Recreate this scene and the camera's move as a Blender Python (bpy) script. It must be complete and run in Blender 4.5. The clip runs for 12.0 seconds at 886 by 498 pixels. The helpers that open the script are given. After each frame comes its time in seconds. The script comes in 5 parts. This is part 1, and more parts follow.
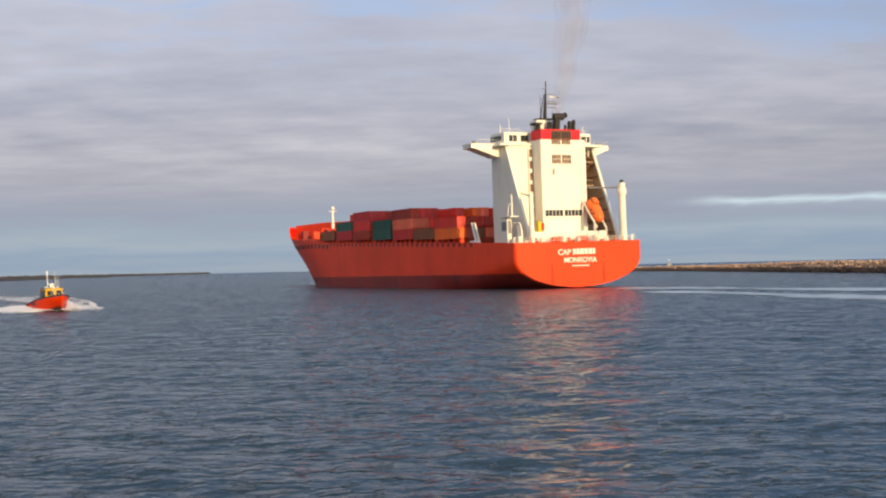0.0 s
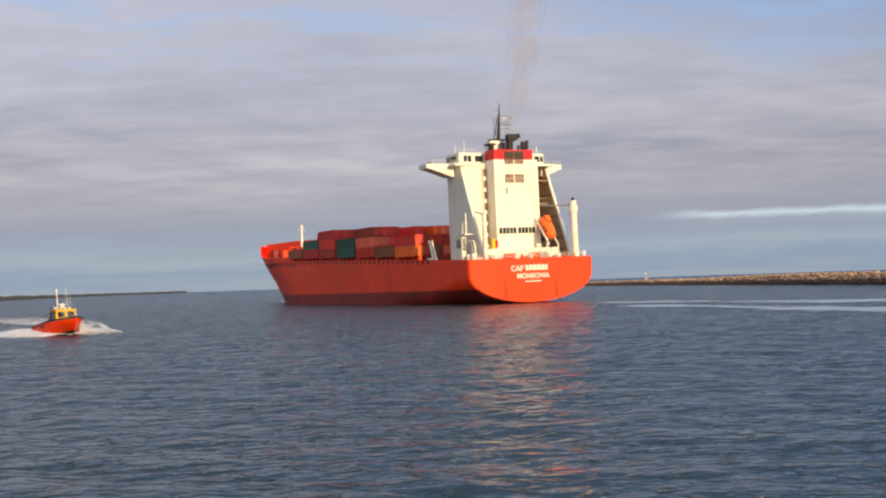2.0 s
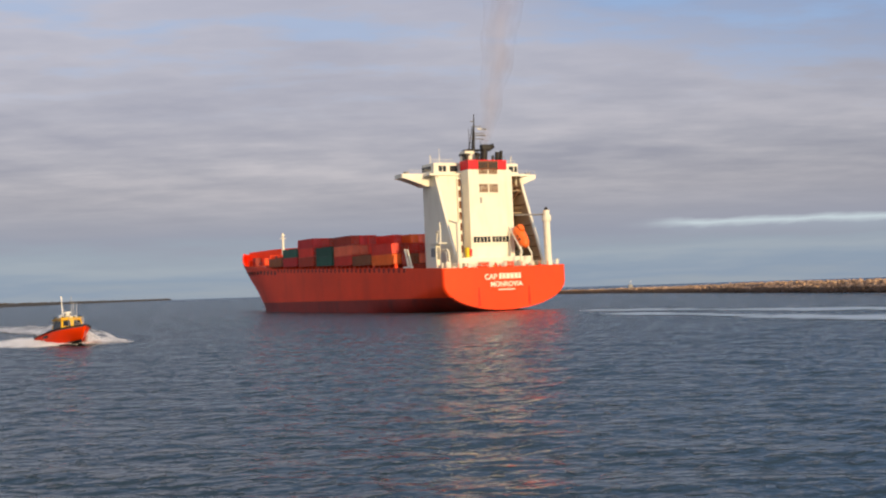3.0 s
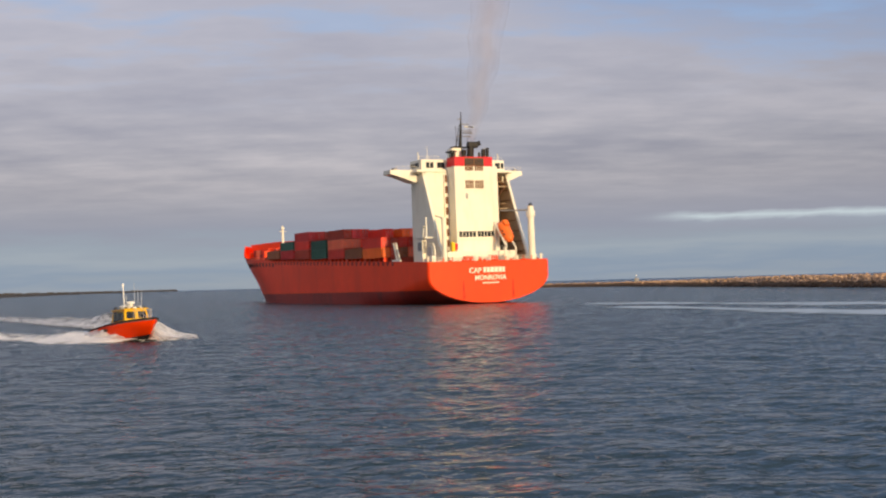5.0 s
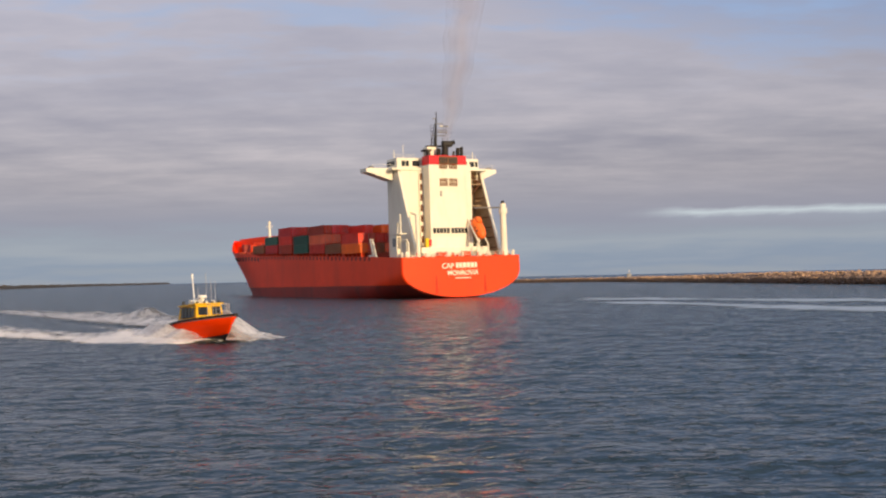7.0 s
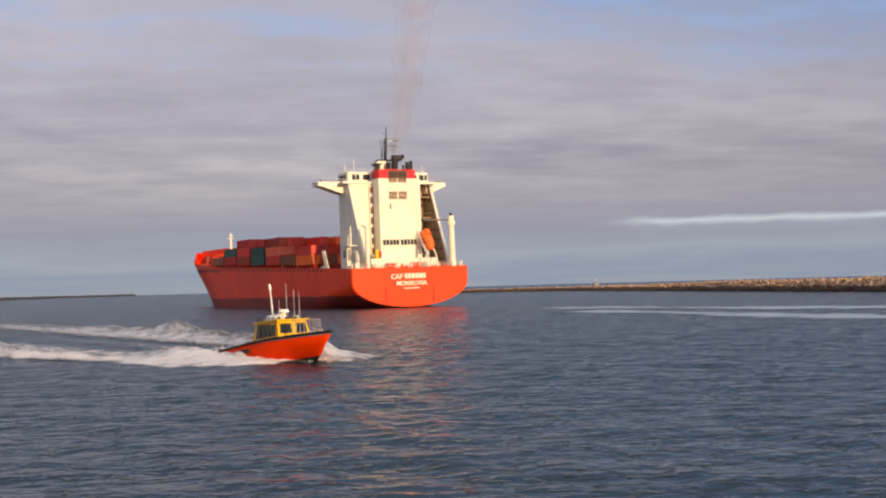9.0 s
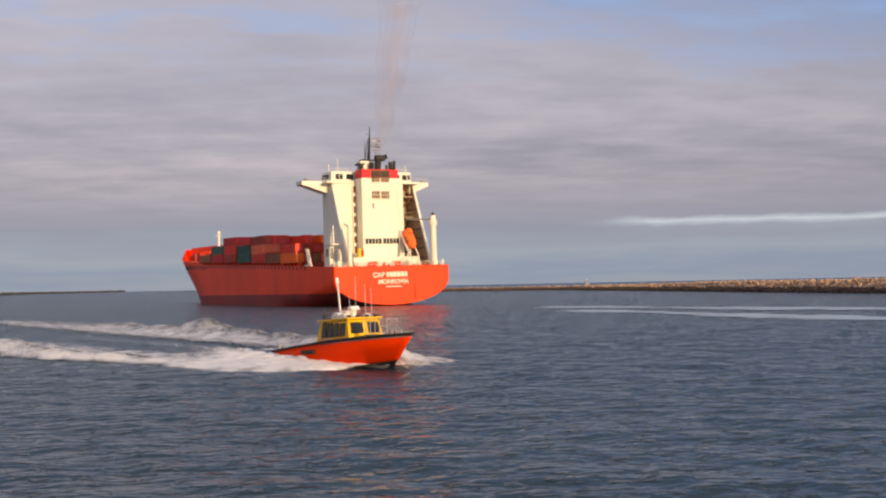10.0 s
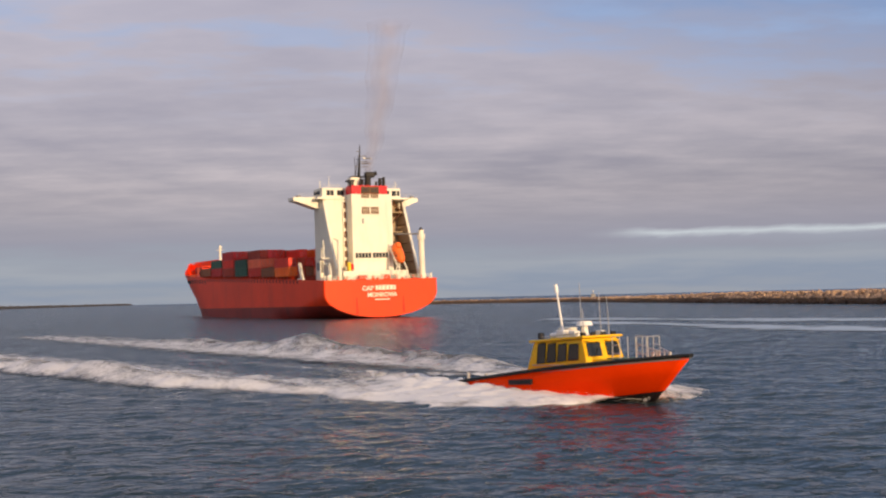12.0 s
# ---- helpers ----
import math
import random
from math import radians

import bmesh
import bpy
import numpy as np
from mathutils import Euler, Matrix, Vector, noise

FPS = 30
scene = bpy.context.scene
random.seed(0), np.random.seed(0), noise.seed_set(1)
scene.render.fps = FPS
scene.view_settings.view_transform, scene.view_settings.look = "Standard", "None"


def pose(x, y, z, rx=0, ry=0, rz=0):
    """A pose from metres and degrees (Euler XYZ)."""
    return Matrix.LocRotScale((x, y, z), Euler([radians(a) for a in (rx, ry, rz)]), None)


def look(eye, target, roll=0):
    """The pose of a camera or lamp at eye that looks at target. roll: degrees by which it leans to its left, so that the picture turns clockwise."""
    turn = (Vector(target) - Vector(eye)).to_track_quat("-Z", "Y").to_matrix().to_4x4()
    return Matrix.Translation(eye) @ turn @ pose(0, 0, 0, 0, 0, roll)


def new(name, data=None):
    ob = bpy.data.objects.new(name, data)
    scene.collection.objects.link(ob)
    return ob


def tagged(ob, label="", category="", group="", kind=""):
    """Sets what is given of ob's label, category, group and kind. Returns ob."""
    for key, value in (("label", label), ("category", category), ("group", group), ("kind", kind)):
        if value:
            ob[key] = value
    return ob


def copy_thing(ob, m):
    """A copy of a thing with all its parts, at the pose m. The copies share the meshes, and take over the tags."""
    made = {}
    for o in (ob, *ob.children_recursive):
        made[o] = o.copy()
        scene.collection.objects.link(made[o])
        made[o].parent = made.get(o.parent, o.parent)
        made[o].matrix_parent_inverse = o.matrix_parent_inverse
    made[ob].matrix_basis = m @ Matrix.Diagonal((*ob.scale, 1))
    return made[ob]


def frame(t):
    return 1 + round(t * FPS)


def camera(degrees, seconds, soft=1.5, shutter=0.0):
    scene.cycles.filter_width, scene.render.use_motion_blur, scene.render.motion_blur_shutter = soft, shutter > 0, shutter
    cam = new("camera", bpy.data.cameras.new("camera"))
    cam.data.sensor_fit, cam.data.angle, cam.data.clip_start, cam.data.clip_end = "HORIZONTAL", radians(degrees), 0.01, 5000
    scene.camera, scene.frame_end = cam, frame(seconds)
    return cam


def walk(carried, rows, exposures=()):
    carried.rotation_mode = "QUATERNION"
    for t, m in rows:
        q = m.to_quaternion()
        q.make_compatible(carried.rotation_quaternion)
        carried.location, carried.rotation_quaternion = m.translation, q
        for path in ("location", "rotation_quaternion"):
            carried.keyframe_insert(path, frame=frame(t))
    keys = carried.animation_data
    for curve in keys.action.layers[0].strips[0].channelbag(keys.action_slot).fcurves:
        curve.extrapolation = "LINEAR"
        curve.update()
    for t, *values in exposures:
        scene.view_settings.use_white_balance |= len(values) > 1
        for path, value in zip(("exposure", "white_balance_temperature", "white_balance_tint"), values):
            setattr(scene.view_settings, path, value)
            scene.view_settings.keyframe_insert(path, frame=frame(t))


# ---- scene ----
# ---- camera and its way ----
EYE = Vector((0.0, 0.0, 5.18))
cam = camera(42.8, 12.0, soft=2.2)
VIEW = [  # seconds, degrees to the right, up, lean to the right
    (0.0, 0.0, 0.927, 1.276), (0.5, 0.18, 1.283, 1.472), (1.0, 0.265, 1.545, 1.588), (1.5, 0.65, 1.763, 1.731),
    (2.0, 1.176, 1.713, 1.867), (2.5, 1.681, 1.67, 1.715), (3.0, 1.944, 2.081, 1.829), (5.0, 1.615, 1.706, 1.512),
    (5.5, 1.549, 1.475, 1.523), (6.0, 1.653, 1.301, 1.734), (6.5, 1.682, 1.272, 1.668), (7.0, 1.964, 1.42, 1.196),
    (9.0, 3.613, 1.88, 1.534), (9.5, 3.865, 1.894, 1.402), (10.0, 4.072, 1.79, 1.126), (10.5, 3.97, 1.976, 1.098),
    (11.0, 3.933, 2.197, 1.246), (11.5, 3.865, 2.329, 1.226), (12.0, 3.788, 2.42, 1.311)]


def aim(right, up, lean):
    a, b = radians(right), radians(up)
    way = Vector((math.sin(a) * math.cos(b), math.cos(a) * math.cos(b), math.sin(b)))
    return look(EYE, EYE + way * 100, -lean)


walk(cam, [(t, aim(a, b, c)) for t, a, b, c in VIEW], exposures=[
    (0.0, 0.13, 6400, 8), (1.5, 0.11, 6450, 9), (3.0, -0.02, 6550, 9.5), (5.0, -0.06, 6620, 10), (9.0, -0.07, 6780, 15), (12.0, -0.08, 6820, 16)])

# ---- sky, sun, exposure ----
SUN_TO = Vector((0.53, -0.85, 0.21)).normalized()


def make_world():
    w = bpy.data.worlds.new("sky")
    scene.world = w
    w.use_nodes = True
    nt = w.node_tree
    nt.nodes.clear()
    N, L = nt.nodes.new, nt.links.new

    def math_node(op, a, b=None):
        n = N("ShaderNodeMath")
        n.operation = op
        for i, v in enumerate((a, b)):
            if v is None:
                continue
            if isinstance(v, (int, float)):
                n.inputs[i].default_value = v
            else:
                L(v, n.inputs[i])
        return n.outputs[0]

    def ramp(fac, stops):
        n = N("ShaderNodeValToRGB")
        while len(n.color_ramp.elements) < len(stops):
            n.color_ramp.elements.new(0.5)
        for e, (p, c) in zip(n.color_ramp.elements, stops):
            e.position, e.color = p, (*c, 1) if len(c) == 3 else c
        L(fac, n.inputs[0])
        return n.outputs[0]

    def mix(fac, a, b):
        n = N("ShaderNodeMix")
        n.data_type = "RGBA"
        for sock, v in ((n.inputs[0], fac), (n.inputs[6], a), (n.inputs[7], b)):
            if isinstance(v, (int, float)):
                sock.default_value = v
            elif isinstance(v, tuple):
                sock.default_value = (*v, 1)
            else:
                L(v, sock)
        return n.outputs[2]

    sky = N("ShaderNodeTexSky")
    sky.sky_type, sky.sun_disc = "NISHITA", False
    sky.sun_elevation = math.asin(SUN_TO.z)
    sky.sun_rotation = math.atan2(SUN_TO.x, SUN_TO.y)
    sky.air_density, sky.dust_density, sky.ozone_density = 1.0, 0.3, 2.0
    coord = N("ShaderNodeTexCoord").outputs["Generated"]
    sep = N("ShaderNodeSeparateXYZ")
    L(coord, sep.inputs[0])
    x, y, z = sep.outputs
    zc = math_node("MAXIMUM", z, 0.0)
    # a flat deck of cloud seen in perspective
    h = math_node("ADD", zc, 0.10)
    px, py = math_node("DIVIDE", x, h), math_node("DIVIDE", y, h)
    comb = N("ShaderNodeCombineXYZ")
    L(px, comb.inputs[0])
    L(py, comb.inputs[1])

    def clouds(scale, detail, rough, offset, stretch=(1, 1, 1)):
        m = N("ShaderNodeMapping")
        m.inputs["Location"].default_value = offset
        m.inputs["Scale"].default_value = stretch
        L(comb.outputs[0], m.inputs[0])
        n = N("ShaderNodeTexNoise")
        n.inputs["Scale"].default_value, n.inputs["Detail"].default_value = scale, detail
        n.inputs["Roughness"].default_value = rough
        L(m.outputs[0], n.inputs["Vector"])
        return n.outputs["Fac"]

    big = clouds(0.75, 6, 0.55, (3.1, 7.7, 0))
    fine = clouds(2.6, 6, 0.55, (1.2, 4.4, 0), (0.8, 1.3, 1))
    tuft = clouds(6.5, 5, 0.6, (5.3, 2.1, 0), (0.7, 1.2, 1))
    cover = math_node("ADD", math_node("MULTIPLY", big, 0.52), math_node("MULTIPLY", fine, 0.34))
    cover = math_node("ADD", cover, math_node("MULTIPLY", tuft, 0.14))
    az = math_node("ARCTAN2", x, y)
    body = ramp(cover, [(0.40, (0.60, 0.56, 0.59)), (0.5, (0.465, 0.445, 0.49)), (0.60, (0.36, 0.35, 0.41))])
    # brighter and broken higher up, with blue gaps that open to the east
    thick = ramp(az, [(0.02, (1, 1, 1)), (0.36, (0.84, 0.86, 0.88))])
    heavy = N("ShaderNodeMix")
    heavy.data_type, heavy.blend_type = "RGBA", "MULTIPLY"
    heavy.inputs[0].default_value = 1.0
    L(body, heavy.inputs[6])
    L(thick, heavy.inputs[7])
    body = heavy.outputs[2]
    lift = ramp(zc, [(0.08, (0.0, 0.0, 0.0)), (0.24, (1, 1, 1))])
    body = mix(math_node("MULTIPLY", lift, 0.6), body, (0.55, 0.57, 0.71))
    tear = math_node("ADD", zc, math_node("MULTIPLY", az, 0.19))
    tear = math_node("ADD", tear, math_node("MULTIPLY", math_node("SUBTRACT", 0.5, cover), 0.26))
    gap = ramp(tear, [(0.240, (0, 0, 0)), (0.325, (1, 1, 1))])
    high = ramp(zc, [(0.2, (0.14, 0.35, 0.71)), (0.5, (0.16, 0.29, 0.54)), (0.9, (0.42, 0.47, 0.58))])
    deck = mix(math_node("MULTIPLY", gap, 0.8), body, high)
    # small thin places high in the deck
    hole = math_node("MULTIPLY", ramp(fine, [(0.36, (1, 1, 1)), (0.50, (0, 0, 0))]), ramp(zc, [(0.15, (0, 0, 0)), (0.22, (1, 1, 1))]))
    deck = mix(math_node("MULTIPLY", hole, 0.55), deck, (0.36, 0.52, 0.80))
    low = ramp(math_node("ADD", zc, math_node("MULTIPLY", math_node("SUBTRACT", big, 0.5), 0.05)),
               [(0.0, (0.335, 0.395, 0.475)), (0.012, (0.275, 0.355, 0.475)), (0.026, (0.37, 0.43, 0.51)), (0.034, (0.335, 0.395, 0.485)), (0.05, (0.325, 0.345, 0.44)), (0.09, (0.395, 0.385, 0.45))])
    f = ramp(zc, [(0.05, (0, 0, 0)), (0.11, (1, 1, 1))])
    col = mix(f, low, deck)
    # lit edge of a far cloud bank, low over the water
    wob = clouds(2.2, 4, 0.6, (0, 0, 5), (1, 0.4, 1))
    level = math_node("ADD", math_node("MULTIPLY", az, -0.006), 0.0527)
    level = math_node("ADD", level, math_node("MULTIPLY", math_node("SUBTRACT", wob, 0.5), 0.008))
    off = math_node("ABSOLUTE", math_node("SUBTRACT", z, level))
    off = math_node("DIVIDE", off, math_node("ADD", 0.35, math_node("MULTIPLY", clouds(3.4, 5, 0.65, (2, 0, 9), (1, 0.5, 1)), 1.5)))
    line = ramp(off, [(0.0, (1, 1, 1)), (0.0009, (0.75, 0.75, 0.75)), (0.0027, (0, 0, 0))])
    under = math_node("SUBTRACT", level, z)
    veil = ramp(under, [(0.0, (0, 0, 0)), (0.0012, (1, 1, 1)), (0.011, (0, 0, 0))])
    reach = ramp(az, [(0.185, (0, 0, 0)), (0.21, (0.12, 0.12, 0.12)), (0.255, (1, 1, 1))])
    col = mix(math_node("MULTIPLY", math_node("MULTIPLY", veil, reach), 0.35), col, (0.46, 0.55, 0.64))
    col = mix(math_node("MULTIPLY", math_node("MULTIPLY", line, reach), 0.95), col, (0.63, 0.73, 0.79))
    # the sky brightens towards the low sun
    side = math_node("ADD", math_node("MULTIPLY", x, SUN_TO.x), math_node("MULTIPLY", y, SUN_TO.y))
    glow = ramp(side, [(0.0, (1, 1, 1)), (0.9, (2.6, 2.2, 1.8))])
    warm = N("ShaderNodeMix")
    warm.data_type, warm.blend_type = "RGBA", "MULTIPLY"
    warm.inputs[0].default_value = 1.0
    L(col, warm.inputs[6])
    L(glow, warm.inputs[7])
    col = warm.outputs[2]
    out = N("ShaderNodeOutputWorld")
    bg_sky, bg_cloud, add = N("ShaderNodeBackground"), N("ShaderNodeBackground"), N("ShaderNodeMixShader")
    L(sky.outputs[0], bg_sky.inputs[0])
    bg_sky.inputs[1].default_value = 0.05
    L(col, bg_cloud.inputs[0])
    bg_cloud.inputs[1].default_value = 1.0
    add.inputs[0].default_value = 0.9  # the overcast hides most of the clear sky
    L(bg_sky.outputs[0], add.inputs[1])
    L(bg_cloud.outputs[0], add.inputs[2])
    L(add.outputs[0], out.inputs[0])


make_world()
sun = new("sun", bpy.data.lights.new("sun", "SUN"))
sun.data.energy, sun.data.angle, sun.data.color = 4.6, radians(0.6), (1.0, 0.73, 0.39)
sun.matrix_world = look(SUN_TO * 100, (0, 0, 0))


# ---- materials ----
def material(name, colour, rough=0.5, metal=0.0, vary=0.12, scale=0.5, bump=0.0, bump_scale=8.0, dirt=None, dirt_amount=0.0,
             streak=False, random_tone=0.0, coat=0.0, spec=0.2):
    """A painted or natural surface: two scales of tone, stains of another colour, fine relief."""
    m = bpy.data.materials.new(name)
    m.use_nodes = True
    nt = m.node_tree
    N, L = nt.nodes.new, nt.links.new
    b = nt.nodes["Principled BSDF"]
    b.inputs["Roughness"].default_value, b.inputs["Metallic"].default_value = rough, metal
    b.inputs["Coat Weight"].default_value = coat
    b.inputs["Specular IOR Level"].default_value = spec
    co = N("ShaderNodeTexCoord").outputs["Object"]

    def noise_tex(s, detail, stretch=(1, 1, 1)):
        mp = N("ShaderNodeMapping")
        mp.inputs["Scale"].default_value = stretch
        L(co, mp.inputs[0])
        n = N("ShaderNodeTexNoise")
        n.inputs["Scale"].default_value, n.inputs["Detail"].default_value = s, detail
        L(mp.outputs[0], n.inputs["Vector"])
        return n.outputs["Fac"]

    def rgbmix(fac, a, c, kind="MIX"):
        n = N("ShaderNodeMix")
        n.data_type, n.blend_type = "RGBA", kind
        for sock, v in ((n.inputs[0], fac), (n.inputs[6], a), (n.inputs[7], c)):
            if isinstance(v, (int, float)):
                sock.default_value = v
            elif isinstance(v, tuple):
                sock.default_value = (*v, 1)
            else:
                L(v, sock)
        return n.outputs[2]

    def ramp(fac, p0, p1):
        n = N("ShaderNodeMapRange")
        n.inputs["From Min"].default_value, n.inputs["From Max"].default_value = p0, p1
        L(fac, n.inputs["Value"])
        return n.outputs["Result"]

    light = tuple(min(1, c * (1 + vary)) for c in colour)
    dark = tuple(c * (1 - vary) for c in colour)
    col = rgbmix(ramp(noise_tex(scale, 5), 0.3, 0.7), dark, light)
    col = rgbmix(ramp(noise_tex(scale * 9, 3), 0.35, 0.75), col, rgbmix(1.0, col, (1 - vary / 2,) * 3, "MULTIPLY"))
    if dirt:
        st = noise_tex(scale * 3, 5, (1.1, 1.1, 0.22) if streak else (1, 1, 1))
        n = N("ShaderNodeMath")
        n.operation = "MULTIPLY"
        L(ramp(st, 0.5, 0.75), n.inputs[0])
        n.inputs[1].default_value = dirt_amount
        col = rgbmix(n.outputs[0], col, dirt)
    if random_tone:
        info = N("ShaderNodeNewGeometry").outputs["Random Per Island"] if "rock" in name else N("ShaderNodeObjectInfo").outputs["Random"]
        r = N("ShaderNodeMapRange")
        r.inputs["To Min"].default_value, r.inputs["To Max"].default_value = 1 - random_tone, 1 + random_tone
        L(info, r.inputs["Value"])
        h = N("ShaderNodeHueSaturation")
        L(r.outputs["Result"], h.inputs["Value"])
        L(col, h.inputs["Color"])
        col = h.outputs[0]
    L(col, b.inputs["Base Color"])
    if bump:
        bp = N("ShaderNodeBump")
        bp.inputs["Strength"].default_value = bump
        bp.inputs["Distance"].default_value = 0.05
        L(noise_tex(bump_scale, 5), bp.inputs["Height"])
        L(bp.outputs[0], b.inputs["Normal"])
    return m


M_HULL = material("hull_red_paint", (0.90, 0.060, 0.010), 0.45, vary=0.1, scale=0.06, dirt=(0.40, 0.035, 0.02), dirt_amount=0.22, streak=True, bump=0.1, bump_scale=0.6)
M_BOOT = material("hull_boot_paint", (0.28, 0.03, 0.02), 0.5, vary=0.2, scale=0.1, dirt=(0.05, 0.03, 0.03), dirt_amount=0.6, streak=True)
M_WHITE = material("white_ship_paint", (0.80, 0.75, 0.62), 0.45, vary=0.05, scale=0.15, dirt=(0.55, 0.45, 0.33), dirt_amount=0.35, streak=True)
M_REDBAND = material("red_band_paint", (0.72, 0.02, 0.03), 0.4, vary=0.1, scale=0.4)
M_DARK = material("black_paint", (0.03, 0.028, 0.027), 0.5, vary=0.3, scale=0.8)
M_GREY = material("grey_steel", (0.26, 0.25, 0.24), 0.5, vary=0.2, scale=0.5)
M_GLASS_DARK = material("dark_window_glass", (0.03, 0.035, 0.04), 0.08, vary=0.2, scale=1.0)
M_GLASS_SIDE = material("cabin_side_glass", (0.065, 0.06, 0.045), 0.08, vary=0.2, scale=1.0)
M_LOUVRE = material("brown_louvre_paint", (0.16, 0.07, 0.035), 0.6, vary=0.3, scale=1.5)
M_SEAM = material("dark_red_seam_paint", (0.52, 0.03, 0.008), 0.5, vary=0.2, scale=0.5)
M_DECK = material("deck_paint", (0.33, 0.06, 0.035), 0.7, vary=0.2, scale=0.3)
M_ORANGE = material("lifeboat_orange", (0.85, 0.16, 0.03), 0.35, vary=0.08, scale=0.6)
# tan darkened to hold the shade behind the raked starboard plate
M_TAN_SHADE = material("tan_gallery_shade", (0.42, 0.31, 0.20), 0.5, vary=0.15, scale=0.5, dirt=(0.28, 0.17, 0.09), dirt_amount=0.5)
M_BUFF = material("buff_crane_paint", (0.80, 0.74, 0.60), 0.45, vary=0.07, scale=0.3)
M_YELLOW = material("safety_yellow_paint", (0.72, 0.5, 0.02), 0.4, vary=0.1, scale=1.0)
M_BOATHULL = material("boat_orange_paint", (0.98, 0.05, 0.002), 0.28, vary=0.06, scale=0.6, bump=0.03, bump_scale=2, spec=0.03)
M_BOATDARK = material("boat_antifouling", (0.03, 0.02, 0.02), 0.5, vary=0.3, scale=2)
M_CABIN = material("cabin_yellow_paint", (0.78, 0.47, 0.015), 0.32, vary=0.06, scale=1.5)
M_RUBBER = material("black_rubber", (0.02, 0.02, 0.02), 0.7, vary=0.3, scale=3)
M_STEEL = material("bright_rail_steel", (0.42, 0.42, 0.42), 0.35, 0.4, vary=0.08, scale=3)
M_GEAR = material("white_gear_plastic", (0.8, 0.78, 0.74), 0.4, vary=0.05, scale=2)
M_ROCK = material("breakwater_rock", (0.44, 0.28, 0.17), 0.85, vary=0.35, scale=0.3, bump=0.6, bump_scale=1.2, random_tone=0.5)
M_ROCKFAR = material("far_breakwater_rock", (0.07, 0.06, 0.05), 0.9, vary=0.3, scale=0.05)
M_ROCKWET = material("wet_breakwater_core", (0.095, 0.058, 0.036), 0.6, vary=0.35, scale=0.3, bump=0.6, bump_scale=1.2)
CONTAINER_PAINT = {
    "red": material("container_red", (0.68, 0.045, 0.026), 0.5, vary=0.15, scale=0.4, dirt=(0.2, 0.04, 0.02), dirt_amount=0.4, random_tone=0.38),
    "orange": material("container_orange", (0.82, 0.14, 0.018), 0.5, vary=0.12, scale=0.4, random_tone=0.2),
    "maroon": material("container_maroon", (0.42, 0.045, 0.02), 0.5, vary=0.15, scale=0.4, random_tone=0.38),
    "green": material("container_green", (0.04, 0.115, 0.075), 0.5, vary=0.15, scale=0.4, random_tone=0.2),
    "brown": material("container_brown", (0.30, 0.10, 0.04), 0.5, vary=0.15, scale=0.4, random_tone=0.3),
    "pink": material("container_faded_red", (0.85, 0.17, 0.08), 0.55, vary=0.15, scale=0.4, random_tone=0.2),
    "crimson": material("container_crimson", (0.70, 0.045, 0.04), 0.5, vary=0.12, scale=0.4, random_tone=0.2),
}


